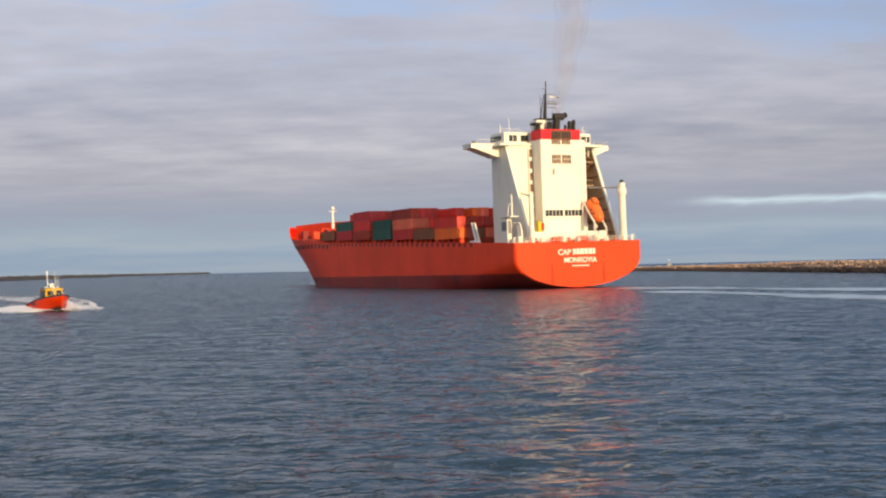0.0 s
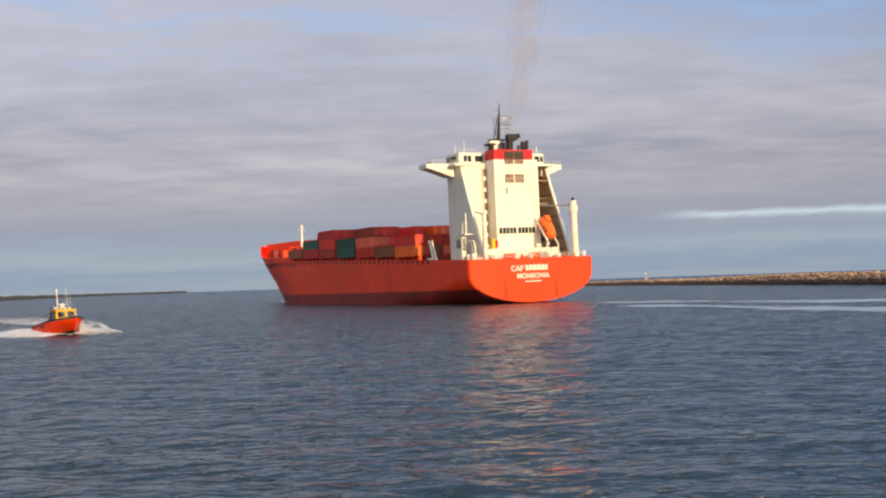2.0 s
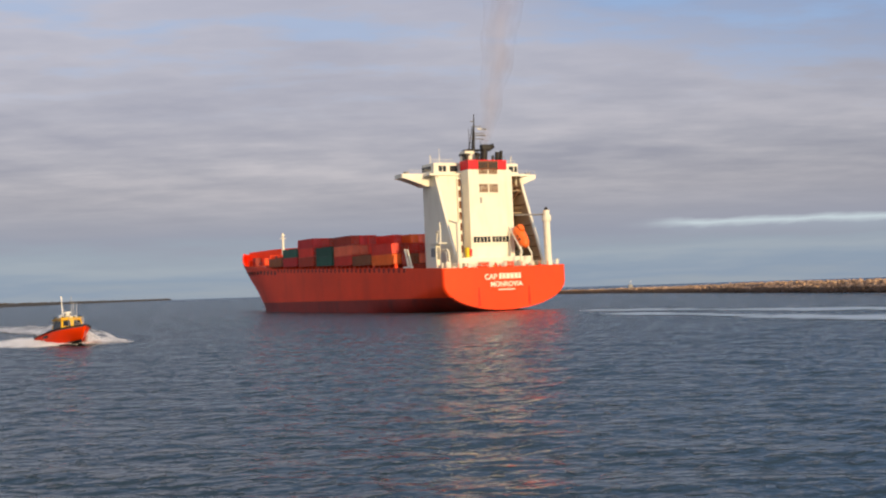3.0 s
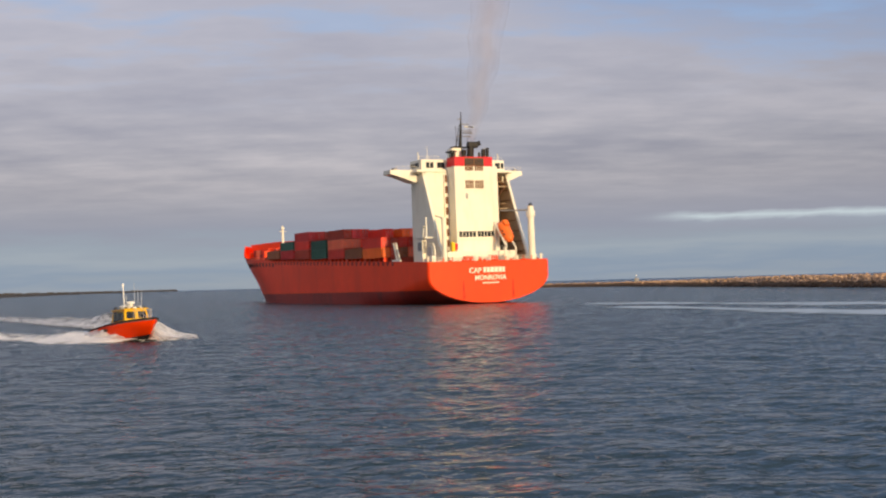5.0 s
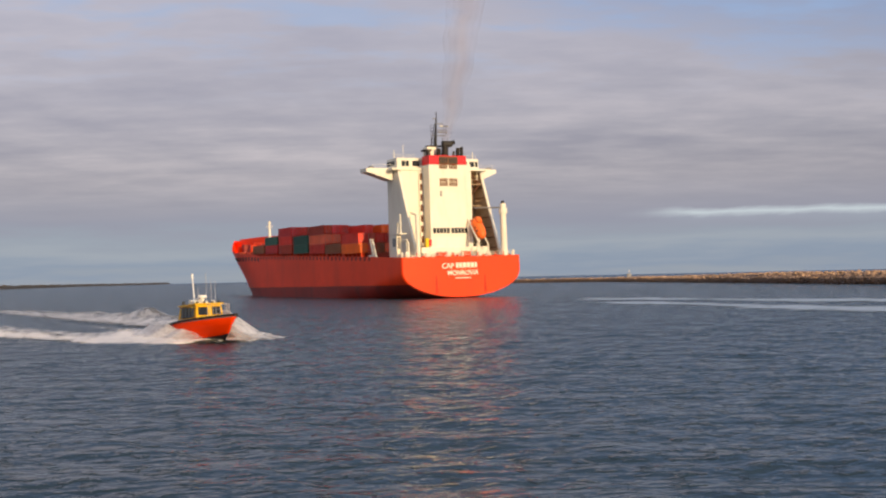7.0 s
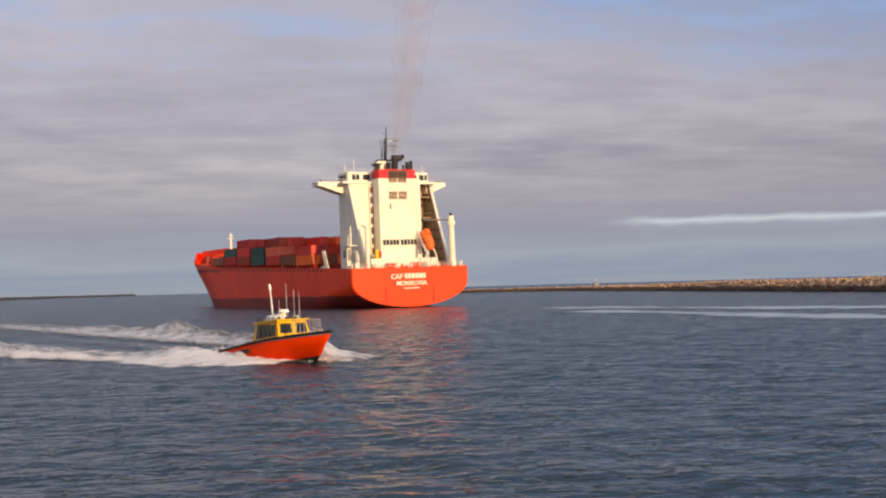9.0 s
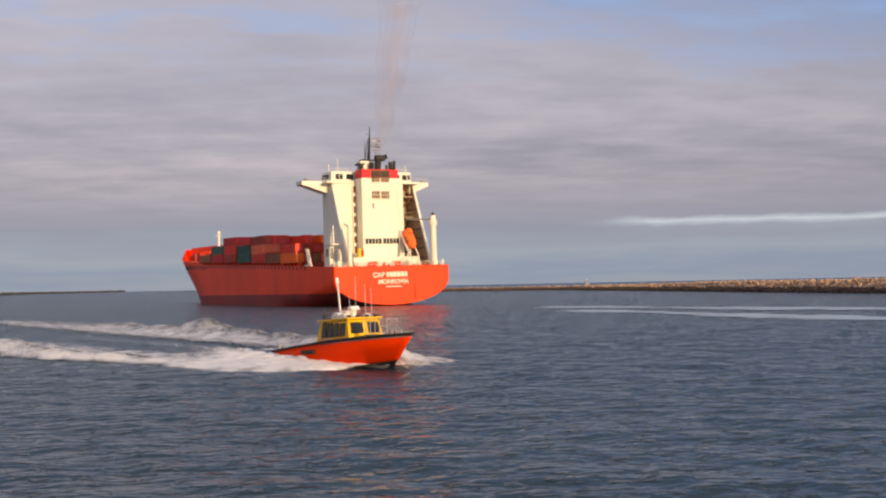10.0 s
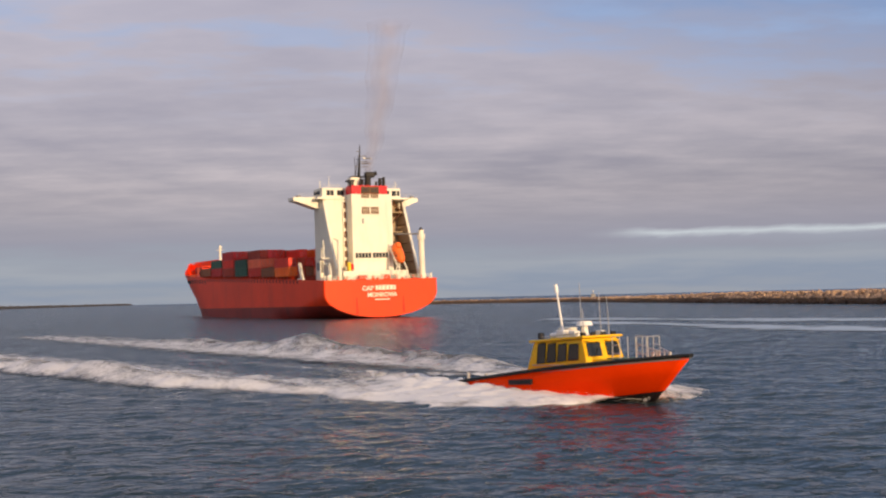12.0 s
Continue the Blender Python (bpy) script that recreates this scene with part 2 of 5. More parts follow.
def water_material():
    m = bpy.data.materials.new("sea_water")
    m.use_nodes = True
    nt = m.node_tree
    N, L = nt.nodes.new, nt.links.new
    b = nt.nodes["Principled BSDF"]
    b.inputs["IOR"].default_value = 1.33
    b.inputs["Roughness"].default_value = 0.11
    co = N("ShaderNodeTexCoord").outputs["Object"]

    def noise_tex(s, detail, stretch=(1, 1, 1), turn=0.0):
        mp = N("ShaderNodeMapping")
        mp.inputs["Scale"].default_value = stretch
        mp.inputs["Rotation"].default_value = (0, 0, turn)
        L(co, mp.inputs[0])
        n = N("ShaderNodeTexNoise")
        n.inputs["Scale"].default_value, n.inputs["Detail"].default_value = s, detail
        L(mp.outputs[0], n.inputs["Vector"])
        return n.outputs["Fac"]

    # tone drifts over tens of metres, from deep blue to grey-green
    mx = N("ShaderNodeMix")
    mx.data_type = "RGBA"
    mx.inputs[6].default_value, mx.inputs[7].default_value = (0.011, 0.028, 0.043, 1), (0.022, 0.038, 0.043, 1)
    L(noise_tex(0.02, 4), mx.inputs[0])
    L(mx.outputs[2], b.inputs["Base Color"])
    # the chop lies down in the lee far out
    sep = N("ShaderNodeSeparateXYZ")
    L(co, sep.inputs[0])
    calm = N("ShaderNodeMapRange")
    calm.inputs["From Min"].default_value, calm.inputs["From Max"].default_value = 1500, 3200
    calm.inputs["To Min"].default_value, calm.inputs["To Max"].default_value = 1.0, 0.35
    L(sep.outputs[1], calm.inputs["Value"])
    # scattered steep wavelets
    fleck = N("ShaderNodeMapRange")
    fleck.interpolation_type = "SMOOTHSTEP"
    fleck.inputs["From Min"].default_value, fleck.inputs["From Max"].default_value = 0.54, 0.70
    L(noise_tex(1.5, 3, (0.8, 1.25, 1), 0.15), fleck.inputs["Value"])
    bp = N("ShaderNodeBump")
    bp.inputs["Strength"].default_value, bp.inputs["Distance"].default_value = 1.0, 0.15
    L(fleck.outputs["Result"], bp.inputs["Height"])
    # beyond the near water only the wave faces that lean towards the shore show
    def sum_node(op, a, b):
        n = N("ShaderNodeMath")
        n.operation = op
        for k, v in enumerate((a, b)):
            if isinstance(v, (int, float)):
                n.inputs[k].default_value = v
            else:
                L(v, n.inputs[k])
        return n.outputs[0]

    reach = sum_node("POWER", sum_node("ADD", sum_node("MULTIPLY", sep.outputs[1], sep.outputs[1]), 5600.0), 0.5)
    lean = sum_node("MULTIPLY", reach, 0.18)
    face = N("ShaderNodeBump")
    face.inputs["Distance"].default_value = 1.0
    L(bp.outputs[0], face.inputs["Normal"])
    L(lean, face.inputs["Height"])
    last = face.outputs[0]
    for s, det, st, turn, dist in ((0.35, 2, (0.7, 1.25, 1), 0.3, 0.26), (1.0, 3, (0.8, 1.25, 1), -0.2, 0.17), (2.6, 2, (0.9, 1.2, 1), 0.1, 0.05)):
        bp = N("ShaderNodeBump")
        bp.inputs["Strength"].default_value, bp.inputs["Distance"].default_value = 1.0, dist
        L(noise_tex(s, det, st, turn), bp.inputs["Height"])
        L(calm.outputs["Result"], bp.inputs["Strength"])
        steep = N("ShaderNodeMapRange")  # choppier out in the channel than by the quay
        steep.inputs["From Min"].default_value, steep.inputs["From Max"].default_value = 50, 240
        steep.inputs["To Min"].default_value, steep.inputs["To Max"].default_value = dist, dist * 2.0
        L(sep.outputs[1], steep.inputs["Value"])
        L(steep.outputs["Result"], bp.inputs["Distance"])
        if last:
            L(last, bp.inputs["Normal"])
        last = bp.outputs[0]
    L(last, b.inputs["Normal"])
    return m


M_WATER = water_material()


# ---- mesh helpers ----
def mesh_of(name, bm, mat, smooth=False):
    me = bpy.data.meshes.new(name)
    bmesh.ops.recalc_face_normals(bm, faces=bm.faces)
    bm.to_mesh(me)
    bm.free()
    for mm in (mat if isinstance(mat, (list, tuple)) else [mat]):
        me.materials.append(mm)
    if smooth:
        me.polygons.foreach_set("use_smooth", [True] * len(me.polygons))
    return me


def part(name, bm, mat, parent, label="", smooth=False):
    ob = new(name, mesh_of(name, bm, mat, smooth))
    ob.parent = parent
    return tagged(ob, label)


def thing(name, label, category, group="", kind=""):
    return tagged(new(name), label, category, group, kind)


def box(bm, x0, x1, y0, y1, z0, z1, bevel=0.0):
    vs = [bm.verts.new(p) for p in ((x0, y0, z0), (x1, y0, z0), (x1, y1, z0), (x0, y1, z0), (x0, y0, z1), (x1, y0, z1), (x1, y1, z1), (x0, y1, z1))]
    fs = [bm.faces.new([vs[i] for i in q]) for q in ((3, 2, 1, 0), (4, 5, 6, 7), (0, 1, 5, 4), (1, 2, 6, 5), (2, 3, 7, 6), (3, 0, 4, 7))]
    if bevel:
        es = list({e for f in fs for e in f.edges})
        bmesh.ops.bevel(bm, geom=es, offset=bevel, segments=2, affect="EDGES", profile=0.6)
    return bm


def rod(bm, a, b, r0, r1=None, n=8):
    """A tapered round bar from a to b."""
    a, b = Vector(a), Vector(b)
    r1 = r0 if r1 is None else r1
    q = (b - a).to_track_quat("Z", "Y")
    rings = []
    for p, r in ((a, r0), (b, r1)):
        rings.append([bm.verts.new(p + q @ Vector((r * math.cos(2 * math.pi * i / n), r * math.sin(2 * math.pi * i / n), 0))) for i in range(n)])
    for i in range(n):
        bm.faces.new((rings[0][i], rings[0][(i + 1) % n], rings[1][(i + 1) % n], rings[1][i]))
    bm.faces.new(rings[0][::-1])
    bm.faces.new(rings[1])
    return bm


def prism(bm, outline, axis, a, b):
    """An outline of (u, v) pairs pushed along an axis from a to b; axis 'y': u=x, v=z; 'x': u=y, v=z; 'z': u=x, v=y."""
    def at(u, v, w):
        return {"y": (u, w, v), "x": (w, u, v), "z": (u, v, w)}[axis]
    lo = [bm.verts.new(at(u, v, a)) for u, v in outline]
    hi = [bm.verts.new(at(u, v, b)) for u, v in outline]
    n = len(outline)
    for i in range(n):
        bm.faces.new((lo[i], lo[(i + 1) % n], hi[(i + 1) % n], hi[i]))
    bm.faces.new(lo[::-1])
    bm.faces.new(hi)
    return bm


def loft(bm, rings, closed=True, caps=True):
    vs = [[bm.verts.new(p) for p in r] for r in rings]
    n = len(vs[0])
    for r0, r1 in zip(vs, vs[1:]):
        for i in range(n if closed else n - 1):
            bm.faces.new((r0[i], r0[(i + 1) % n], r1[(i + 1) % n], r1[i]))
    if caps and closed:
        bm.faces.new(vs[0][::-1])
        bm.faces.new(vs[-1])
    return vs


def cube(*a, bevel=0.0):
    return box(bmesh.new(), *a, bevel=bevel)


def bar(a, b, r0, r1=None, n=8):
    return rod(bmesh.new(), a, b, r0, r1, n)


# ---- water ----
def wave_height(x, y, cell, rng_seed=3):
    """Sum of short wind waves; each fades where the sheet's cells grow too long to carry it."""
    rng = np.random.RandomState(rng_seed)
    z = np.zeros_like(x)
    for k in range(26):
        lam = 0.9 * 1.17 ** k * 0.55 + 0.5
        if lam > 9:
            break
        a = math.radians(-75 + rng.normal(0, 60))
        kx, ky = 2 * math.pi / lam * math.cos(a), 2 * math.pi / lam * math.sin(a)
        amp = 0.0072 * lam ** 0.5
        z += amp * np.clip(lam / (1.6 * cell) - 0.6, 0, 1) * np.sin(kx * x + ky * y + rng.uniform(0, 6.28) + 0.9 * np.sin(0.13 * x * math.cos(a + 1.3) + 0.17 * y + k))
    return z


def make_water():
    ys = [14.0]
    while ys[-1] < 4950:
        ys.append(ys[-1] + max(0.26, (ys[-1] - 14) * 0.006))
    ys = [-4900, -2500, -900, -300, -100, -30, 0, 8] + ys
    half = []
    x = 0.0
    while x < 4900:
        half.append(x)
        x += 0.42 if x < 60 else 0.42 * 1.045 ** ((x - 60) / 4.0) if x < 400 else 300
    xs = np.array([-v for v in half[:0:-1]] + half)
    ys = np.array(ys)
    X, Y = np.meshgrid(xs, ys)
    cell = np.maximum(np.gradient(xs)[None, :], np.gradient(ys)[:, None])
    Z = wave_height(X, Y, cell) * np.clip((Y - 8) / 10, 0, 1)
    v = np.stack([X.ravel(), Y.ravel(), Z.ravel()], 1)
    nx, ny = len(xs), len(ys)
    i = (np.arange(ny - 1)[:, None] * nx + np.arange(nx - 1)[None, :]).ravel()
    f = np.stack([i, i + 1, i + nx + 1, i + nx], 1)
    me = bpy.data.meshes.new("water")
    me.vertices.add(len(v))
    me.vertices.foreach_set("co", v.ravel())
    me.loops.add(f.size)
    me.loops.foreach_set("vertex_index", f.ravel())
    me.polygons.add(len(f))
    me.polygons.foreach_set("loop_start", np.arange(0, f.size, 4))
    me.polygons.foreach_set("loop_total", np.full(len(f), 4))
    me.polygons.foreach_set("use_smooth", np.ones(len(f), bool))
    me.update()
    me.validate()
    me.materials.append(M_WATER)
    return tagged(new("water", me), "dark blue-grey harbour water with small wind waves", "water", kind="structure")


water = make_water()


# ---- breakwaters ----
def profile(x, table):
    """Straight lines between (x, value) pairs."""
    return float(np.interp(x, [p[0] for p in table], [p[1] for p in table]))


def along(points, step):
    out = []
    for (x0, y0), (x1, y1) in zip(points, points[1:]):
        d = math.hypot(x1 - x0, y1 - y0)
        for k in range(max(1, int(d / step))):
            s = k / max(1, int(d / step))
            out.append((x0 + (x1 - x0) * s, y0 + (y1 - y0) * s, (x1 - x0) / d, (y1 - y0) / d))
    return out


def rock_mesh(seed, mat):
    rng = random.Random(seed)
    bm = bmesh.new()
    bmesh.ops.create_icosphere(bm, subdivisions=1, radius=1)
    for v in bm.verts:
        v.co *= rng.uniform(0.72, 1.15)
        v.co.z *= 0.75
    return mesh_of("rock", bm, mat)


TIDE = 1.5  # rocks are dark with weed below this height


def breakwater(name, label, points, height, top, foot, step, mat=None):
    bm = bmesh.new()
    rng = random.Random(11)
    rings = []
    for x, y, dx, dy in along(points, step):
        nx, ny = -dy, dx
        h = height * profile(y, ((300, 1.0), (450, 0.95), (600, 0.62), (800, 0.42), (1500, 1.0))) + rng.uniform(-0.35, 0.35)
        prof = ((-foot, -2), (-foot * 0.75, 0.6), (-top, h * 0.92), (0, h), (top, h * 0.9), (foot, -2))
        rings.append([(x + nx * (o + rng.uniform(-.3, .3)), y + ny * (o + rng.uniform(-.3, .3)), z + rng.uniform(-.2, .2)) for o, z in prof])
    loft(bm, rings)
    ob = new(name, mesh_of(name, bm, mat or M_ROCKWET))
    return tagged(ob, label, "breakwater", kind="structure")


def armour(parent, points, height, count, seed):
    """Rocks of 1 to 2 m lying on the slope that faces the channel and along the crest."""
    rng = random.Random(seed)
    shapes = [rock_mesh(k, M_ROCK) for k in range(6)]
    wet = [rock_mesh(k, M_ROCKWET) for k in range(6)]
    line = along(points, 2.0)
    for k in range(count):
        x, y, dx, dy = line[int(k / count * len(line))]
        u = rng.random()
        o = 1.5 + u * 6.5
        z = height * profile(y, ((300, 1.0), (450, 0.95), (600, 0.62), (800, 0.42))) * (1.0 - 0.95 * u) + rng.uniform(-0.1, 0.5)
        r = rng.uniform(0.45, 0.95)
        ob = new("rock", (shapes if z > TIDE else wet)[k % 6])
        ob.parent = parent
        ob.matrix_basis = Matrix.LocRotScale((x - dy * o, y + dx * o, z), Euler((rng.uniform(0, 6), rng.uniform(0, 6), rng.uniform(0, 6))), (r * 1.25, r, r * 0.9))


def rubble(name, parent, points, height, count, seed, rough, mat):
    """The uncountable rest of the rocks in one mesh."""
    rng = random.Random(seed)
    line = along(points, 2.0)
    unit = bmesh.new()
    bmesh.ops.create_icosphere(unit, subdivisions=1, radius=1)
    base = [v.co.copy() for v in unit.verts]
    tris = [[v.index for v in f.verts] for f in unit.faces]
    unit.free()
    vs, fs, slots = [], [], []
    for k in range(count):
        x, y, dx, dy = line[rng.randrange(len(line))]
        u = rng.random()
        o = -2 + u * 10.0
        c = Vector((x - dy * o, y + dx * o, height * profile(y, ((300, 1.0), (450, 0.95), (600, 0.62), (800, 0.42), (1500, 1.0))) * min(1.0, 1.2 - 1.15 * u) + rng.uniform(-0.2, 0.35)))
        r = rng.uniform(0.5, 1.25) * rough
        q = Euler((rng.uniform(0, 6), rng.uniform(0, 6), rng.uniform(0, 6))).to_matrix()
        n0 = len(vs)
        vs += [c + q @ Vector((p.x * 1.3, p.y, p.z * 0.8)) * r * rng.uniform(0.8, 1.15) for p in base]
        fs += [[i + n0 for i in t] for t in tris]
        slots += [int(c.z < TIDE)] * len(tris)
    me = bpy.data.meshes.new(name)
    me.from_pydata(vs, [], fs)
    me.materials.append(mat)
    me.materials.append(mat if mat == M_ROCKFAR else M_ROCKWET)
    me.polygons.foreach_set("material_index", slots)
    ob = new(name, me)
    ob.parent = parent
    return tagged(ob, kind="stuff")


RIGHT_BW = [(215, -60), (185, 120), (165, 260), (155, 368), (152, 417), (148, 512), (143, 602), (132, 710), (108, 770), (78, 800), (40, 830)]
LEFT_BW = [(-420, 700), (-480, 1100), (-555, 1423), (-667, 1950), (-788, 2700), (-803, 3700), (-828, 4000)]
bw_right = breakwater("breakwater_east", "long rubble breakwater of sunlit brown rocks", RIGHT_BW, 3.7, 2.5, 9, 6)
bw_left = breakwater("breakwater_west", "far low rock breakwater on the horizon", LEFT_BW, 5.0, 5, 16, 40, M_ROCKFAR)


armour(bw_right, RIGHT_BW[2:8], 3.5, 280, 4)
rubble("rubble", bw_right, RIGHT_BW[2:], 3.6, 9000, 8, 0.75, M_ROCK)
rubble("rubble", bw_left, LEFT_BW[1:], 4.2, 1500, 9, 2.2, M_ROCKFAR)


def beacon():
    ob = thing("beacon_post", "small white beacon post on the rocks", "beacon")
    part("post", bar((0, 0, -1.2), (0, 0, 2.6), 0.25, 0.2), M_GREY, ob)
    part("hut", cube(-1.3, 1.3, -1.1, 1.1, -0.8, 1.1, bevel=0.1), M_GREY, ob)
    part("lantern", bar((0, 0, 2.5), (0, 0, 3.2), 0.45, 0.35), M_GEAR, ob)
    ob.matrix_basis = pose(136.5, 684, 3.7)
    return ob


beacon()


# ---- container ship: x ahead from the stern, y to port, z up from the water ----
SHIP_LEN, HALF = 194.0, 16.1


def deck_z(x):
    return 10.2 + 3.6 * min(1.0, x / 125.0) ** 0.9


def rail_z(x):
    if x < 112:
        return deck_z(x)
    return profile(x, ((112, deck_z(112)), (118, 14.0), (126, 14.6), (156, 16.0), (180, 18.6), (190, 20.8), (197, 21.6)))


def stem_x(z):
    return profile(z, ((-3, 167.5), (0.5, 167.0), (2.9, 170.0), (6.9, 176.0), (12.2, 185.8), (16.6, 192.6), (19.0, 194.6), (22, 195.0)))


def stem_z(x):
    return profile(x, ((167.0, -1.0), (167.5, 0.8), (170.0, 2.9), (176.0, 6.9), (185.8, 12.2), (192.6, 16.6), (194.6, 19.0)))


def half_breadth(x, z):
    zb = 0.25 - 9.5 * min(1, max(0, x) / 46) ** 1.3
    zc = 6.6 - 9.0 * min(1, max(0, x) / 52)
    b = HALF * math.sqrt(max(0.0, 1 - (max(0, zc - z) / (zc - zb)) ** 2)) if z < zc else HALF
    sx = stem_x(z)
    up = max(0.0, min(1.0, z / 20))
    s = max(0.0, min(1.0, (sx - x) / (60 - 8 * up)))
    return b * (1 - (1 - s) ** (1.7 - 0.5 * up))


def hull_mesh():
    bm = bmesh.new()
    xs = [0, 2, 5, 9, 14, 20, 27, 35, 45, 60, 80, 100, 113, 117, 124, 135, 146, 150, 155, 160, 164, 167, 169, 173, 177, 181, 185, 188, 191, 193, 194.0, 194.7]
    levels = 15
    rows = []
    for x in xs:
        top = rail_z(x)
        low = max(-3.0, 0.25 - 9.5 * min(1, x / 46) ** 1.3)
        if x > 167:
            low = max(low, stem_z(x))
        ring = []
        for k in range(levels + 1):
            z = low + (top - low) * (k / levels) ** (1.6 if x < 30 else 1.0)
            ring.append((x, max(0.02, half_breadth(x, z)), z))
        rows.append(ring)
    for side in (1, -1):
        vs = [[bm.verts.new((x, side * y, z)) for x, y, z in r] for r in rows]
        for r0, r1 in zip(vs, vs[1:]):
            for a in range(levels):
                bm.faces.new((r0[a], r0[a + 1], r1[a + 1], r1[a]))
        if side == 1:
            port = vs
        else:
            starboard = vs
    for a in range(levels):  # transom and stem
        bm.faces.new((port[0][a], port[0][a + 1], starboard[0][a + 1], starboard[0][a]))
        bm.faces.new((port[-1][a], port[-1][a + 1], starboard[-1][a + 1], starboard[-1][a]))
    for r in range(len(xs) - 1):  # closed below
        bm.faces.new((port[r][0], port[r + 1][0], starboard[r + 1][0], starboard[r][0]))
    bmesh.ops.remove_doubles(bm, verts=bm.verts, dist=0.001)
    bmesh.ops.recalc_face_normals(bm, faces=bm.faces)
    bmesh.ops.bisect_plane(bm, geom=bm.verts[:] + bm.edges[:] + bm.faces[:], plane_co=(0, 0, 3.6), plane_no=(0.004, 0, 1))
    for f in bm.faces:
        c = f.calc_center_median()
        f.material_index = 1 if c.z < 3.6 - 0.004 * c.x and c.x > 0.1 else 0
        f.smooth = c.x > 0.1
    return bm


def text_bm(words, size, depth=0.05):
    cu = bpy.data.curves.new("words", "FONT")
    cu.body, cu.size, cu.extrude, cu.align_x, cu.offset = words, size, depth, "CENTER", 0.022 * size
    ob = new("words", cu)
    dg = bpy.context.evaluated_depsgraph_get()
    me = bpy.data.meshes.new_from_object(ob.evaluated_get(dg))
    bm = bmesh.new()
    bm.from_mesh(me)
    bpy.data.objects.remove(ob)
    bpy.data.meshes.remove(me)
    bpy.data.curves.remove(cu)
    return bm


def container_body():
    """A 40-foot box: corner posts and rails proud of ribbed walls, open for doors on the aft end."""
    bm = bmesh.new()
    L, W, H, p = 12.19, 2.44, 2.59, 0.09
    for y in (0, W - p):
        for x in (0, L - p * 2):
            box(bm, x, x + p * 2, y, y + p, 0, H)
        box(bm, 0, L, y, y + p, 0, 0.16)
        box(bm, 0, L, y, y + p, H - 0.14, H)
    box(bm, 0.12, L - 0.06, 0.06, W - 0.06, 0.05, H - 0.03)
    for k in range(14):
        x = 0.5 + k * 0.82
        box(bm, x, x + 0.4, 0.02, W - 0.02, 0.16, H - 0.14)
    return bm


def container_kind(paint):
    """One container with two door leaves and their locking bars."""
    ob = new("container", mesh_of("container", container_body(), CONTAINER_PAINT[paint]))
    words = {"red": "dull red", "orange": "bright orange", "maroon": "dark maroon", "green": "dark green", "crimson": "crimson", "brown": "brown", "pink": "faded light red"}
    tagged(ob, words[paint] + " steel shipping container stacked on the ship", "container", "containers on the ship")
    for y in (0.11, 1.24):
        leaf = part("door", cube(0.06, 0.13, y, y + 1.09, 0.17, 2.43), CONTAINER_PAINT[paint], ob)
        bars = bmesh.new()
        for dy in (0.25, 0.8):
            rod(bars, (0.04, y + dy, 0.12), (0.04, y + dy, 2.48), 0.035, n=5)
        part("locking_bars", bars, M_GREY, leaf)
    return ob


def build_ship():
    ship = thing("container_ship", "red container ship with a white bridge tower and stacked containers", "ship")
    hull = part("hull", hull_mesh(), [M_HULL, M_BOOT], ship, "red painted hull with a dark boot-top")
    # main deck a little below the rail
    bm = bmesh.new()
    st = [0.3, 20, 60, 100, 130, 150, 165, 178, 188]
    loft(bm, [[(x, half_breadth(x, deck_z(x)) - 0.3, deck_z(x) - 0.5), (x, -half_breadth(x, deck_z(x)) + 0.3, deck_z(x) - 0.5),
               (x, -half_breadth(x, deck_z(x)) + 0.3, deck_z(x) - 0.9), (x, half_breadth(x, deck_z(x)) - 0.3, deck_z(x) - 0.9)] for x in st])
    part("deck", bm, M_DECK, ship)
    # writing on the transom
    letters = part("name_lettering", text_bm("CAP", 1.75), M_BUFF, hull, "white painted letters")
    letters.matrix_basis = pose(-0.03, 4.1, 7.35, 90, 0, -90)
    bm = bmesh.new()
    for y0, y1 in ((1.9, 1.2), (1.0, 0.2), (0.0, -0.9), (-1.1, -2.0), (-2.2, -3.1), (-3.3, -3.9)):
        box(bm, -0.08, 0.02, y1, y0, 7.4, 8.65)
    part("name_bars", bm, M_BUFF, hull, "white painted bars")
    port_name = part("port_lettering", text_bm("MONROVIA", 1.6), M_BUFF, hull, "white painted letters")
    port_name.matrix_basis = pose(-0.03, 0.0, 5.65, 90, 0, -90)
    part("number_bar", cube(-0.08, 0.02, -2.2, 2.2, 4.8, 5.05), M_BUFF, hull)
    for y in (7.2, -6.2):
        part("fairlead_stain", prism(bmesh.new(), [(y - .3, 1.4), (y + .5, 1.2), (y + .3, 5.6), (y, 5.6)], "x", -0.03, 0.02), M_SEAM, hull, "dark red streak under a fairlead")
    build_house(ship)
    build_stern_gear(ship)
    build_cargo(ship)
    build_bow(ship)
    return ship


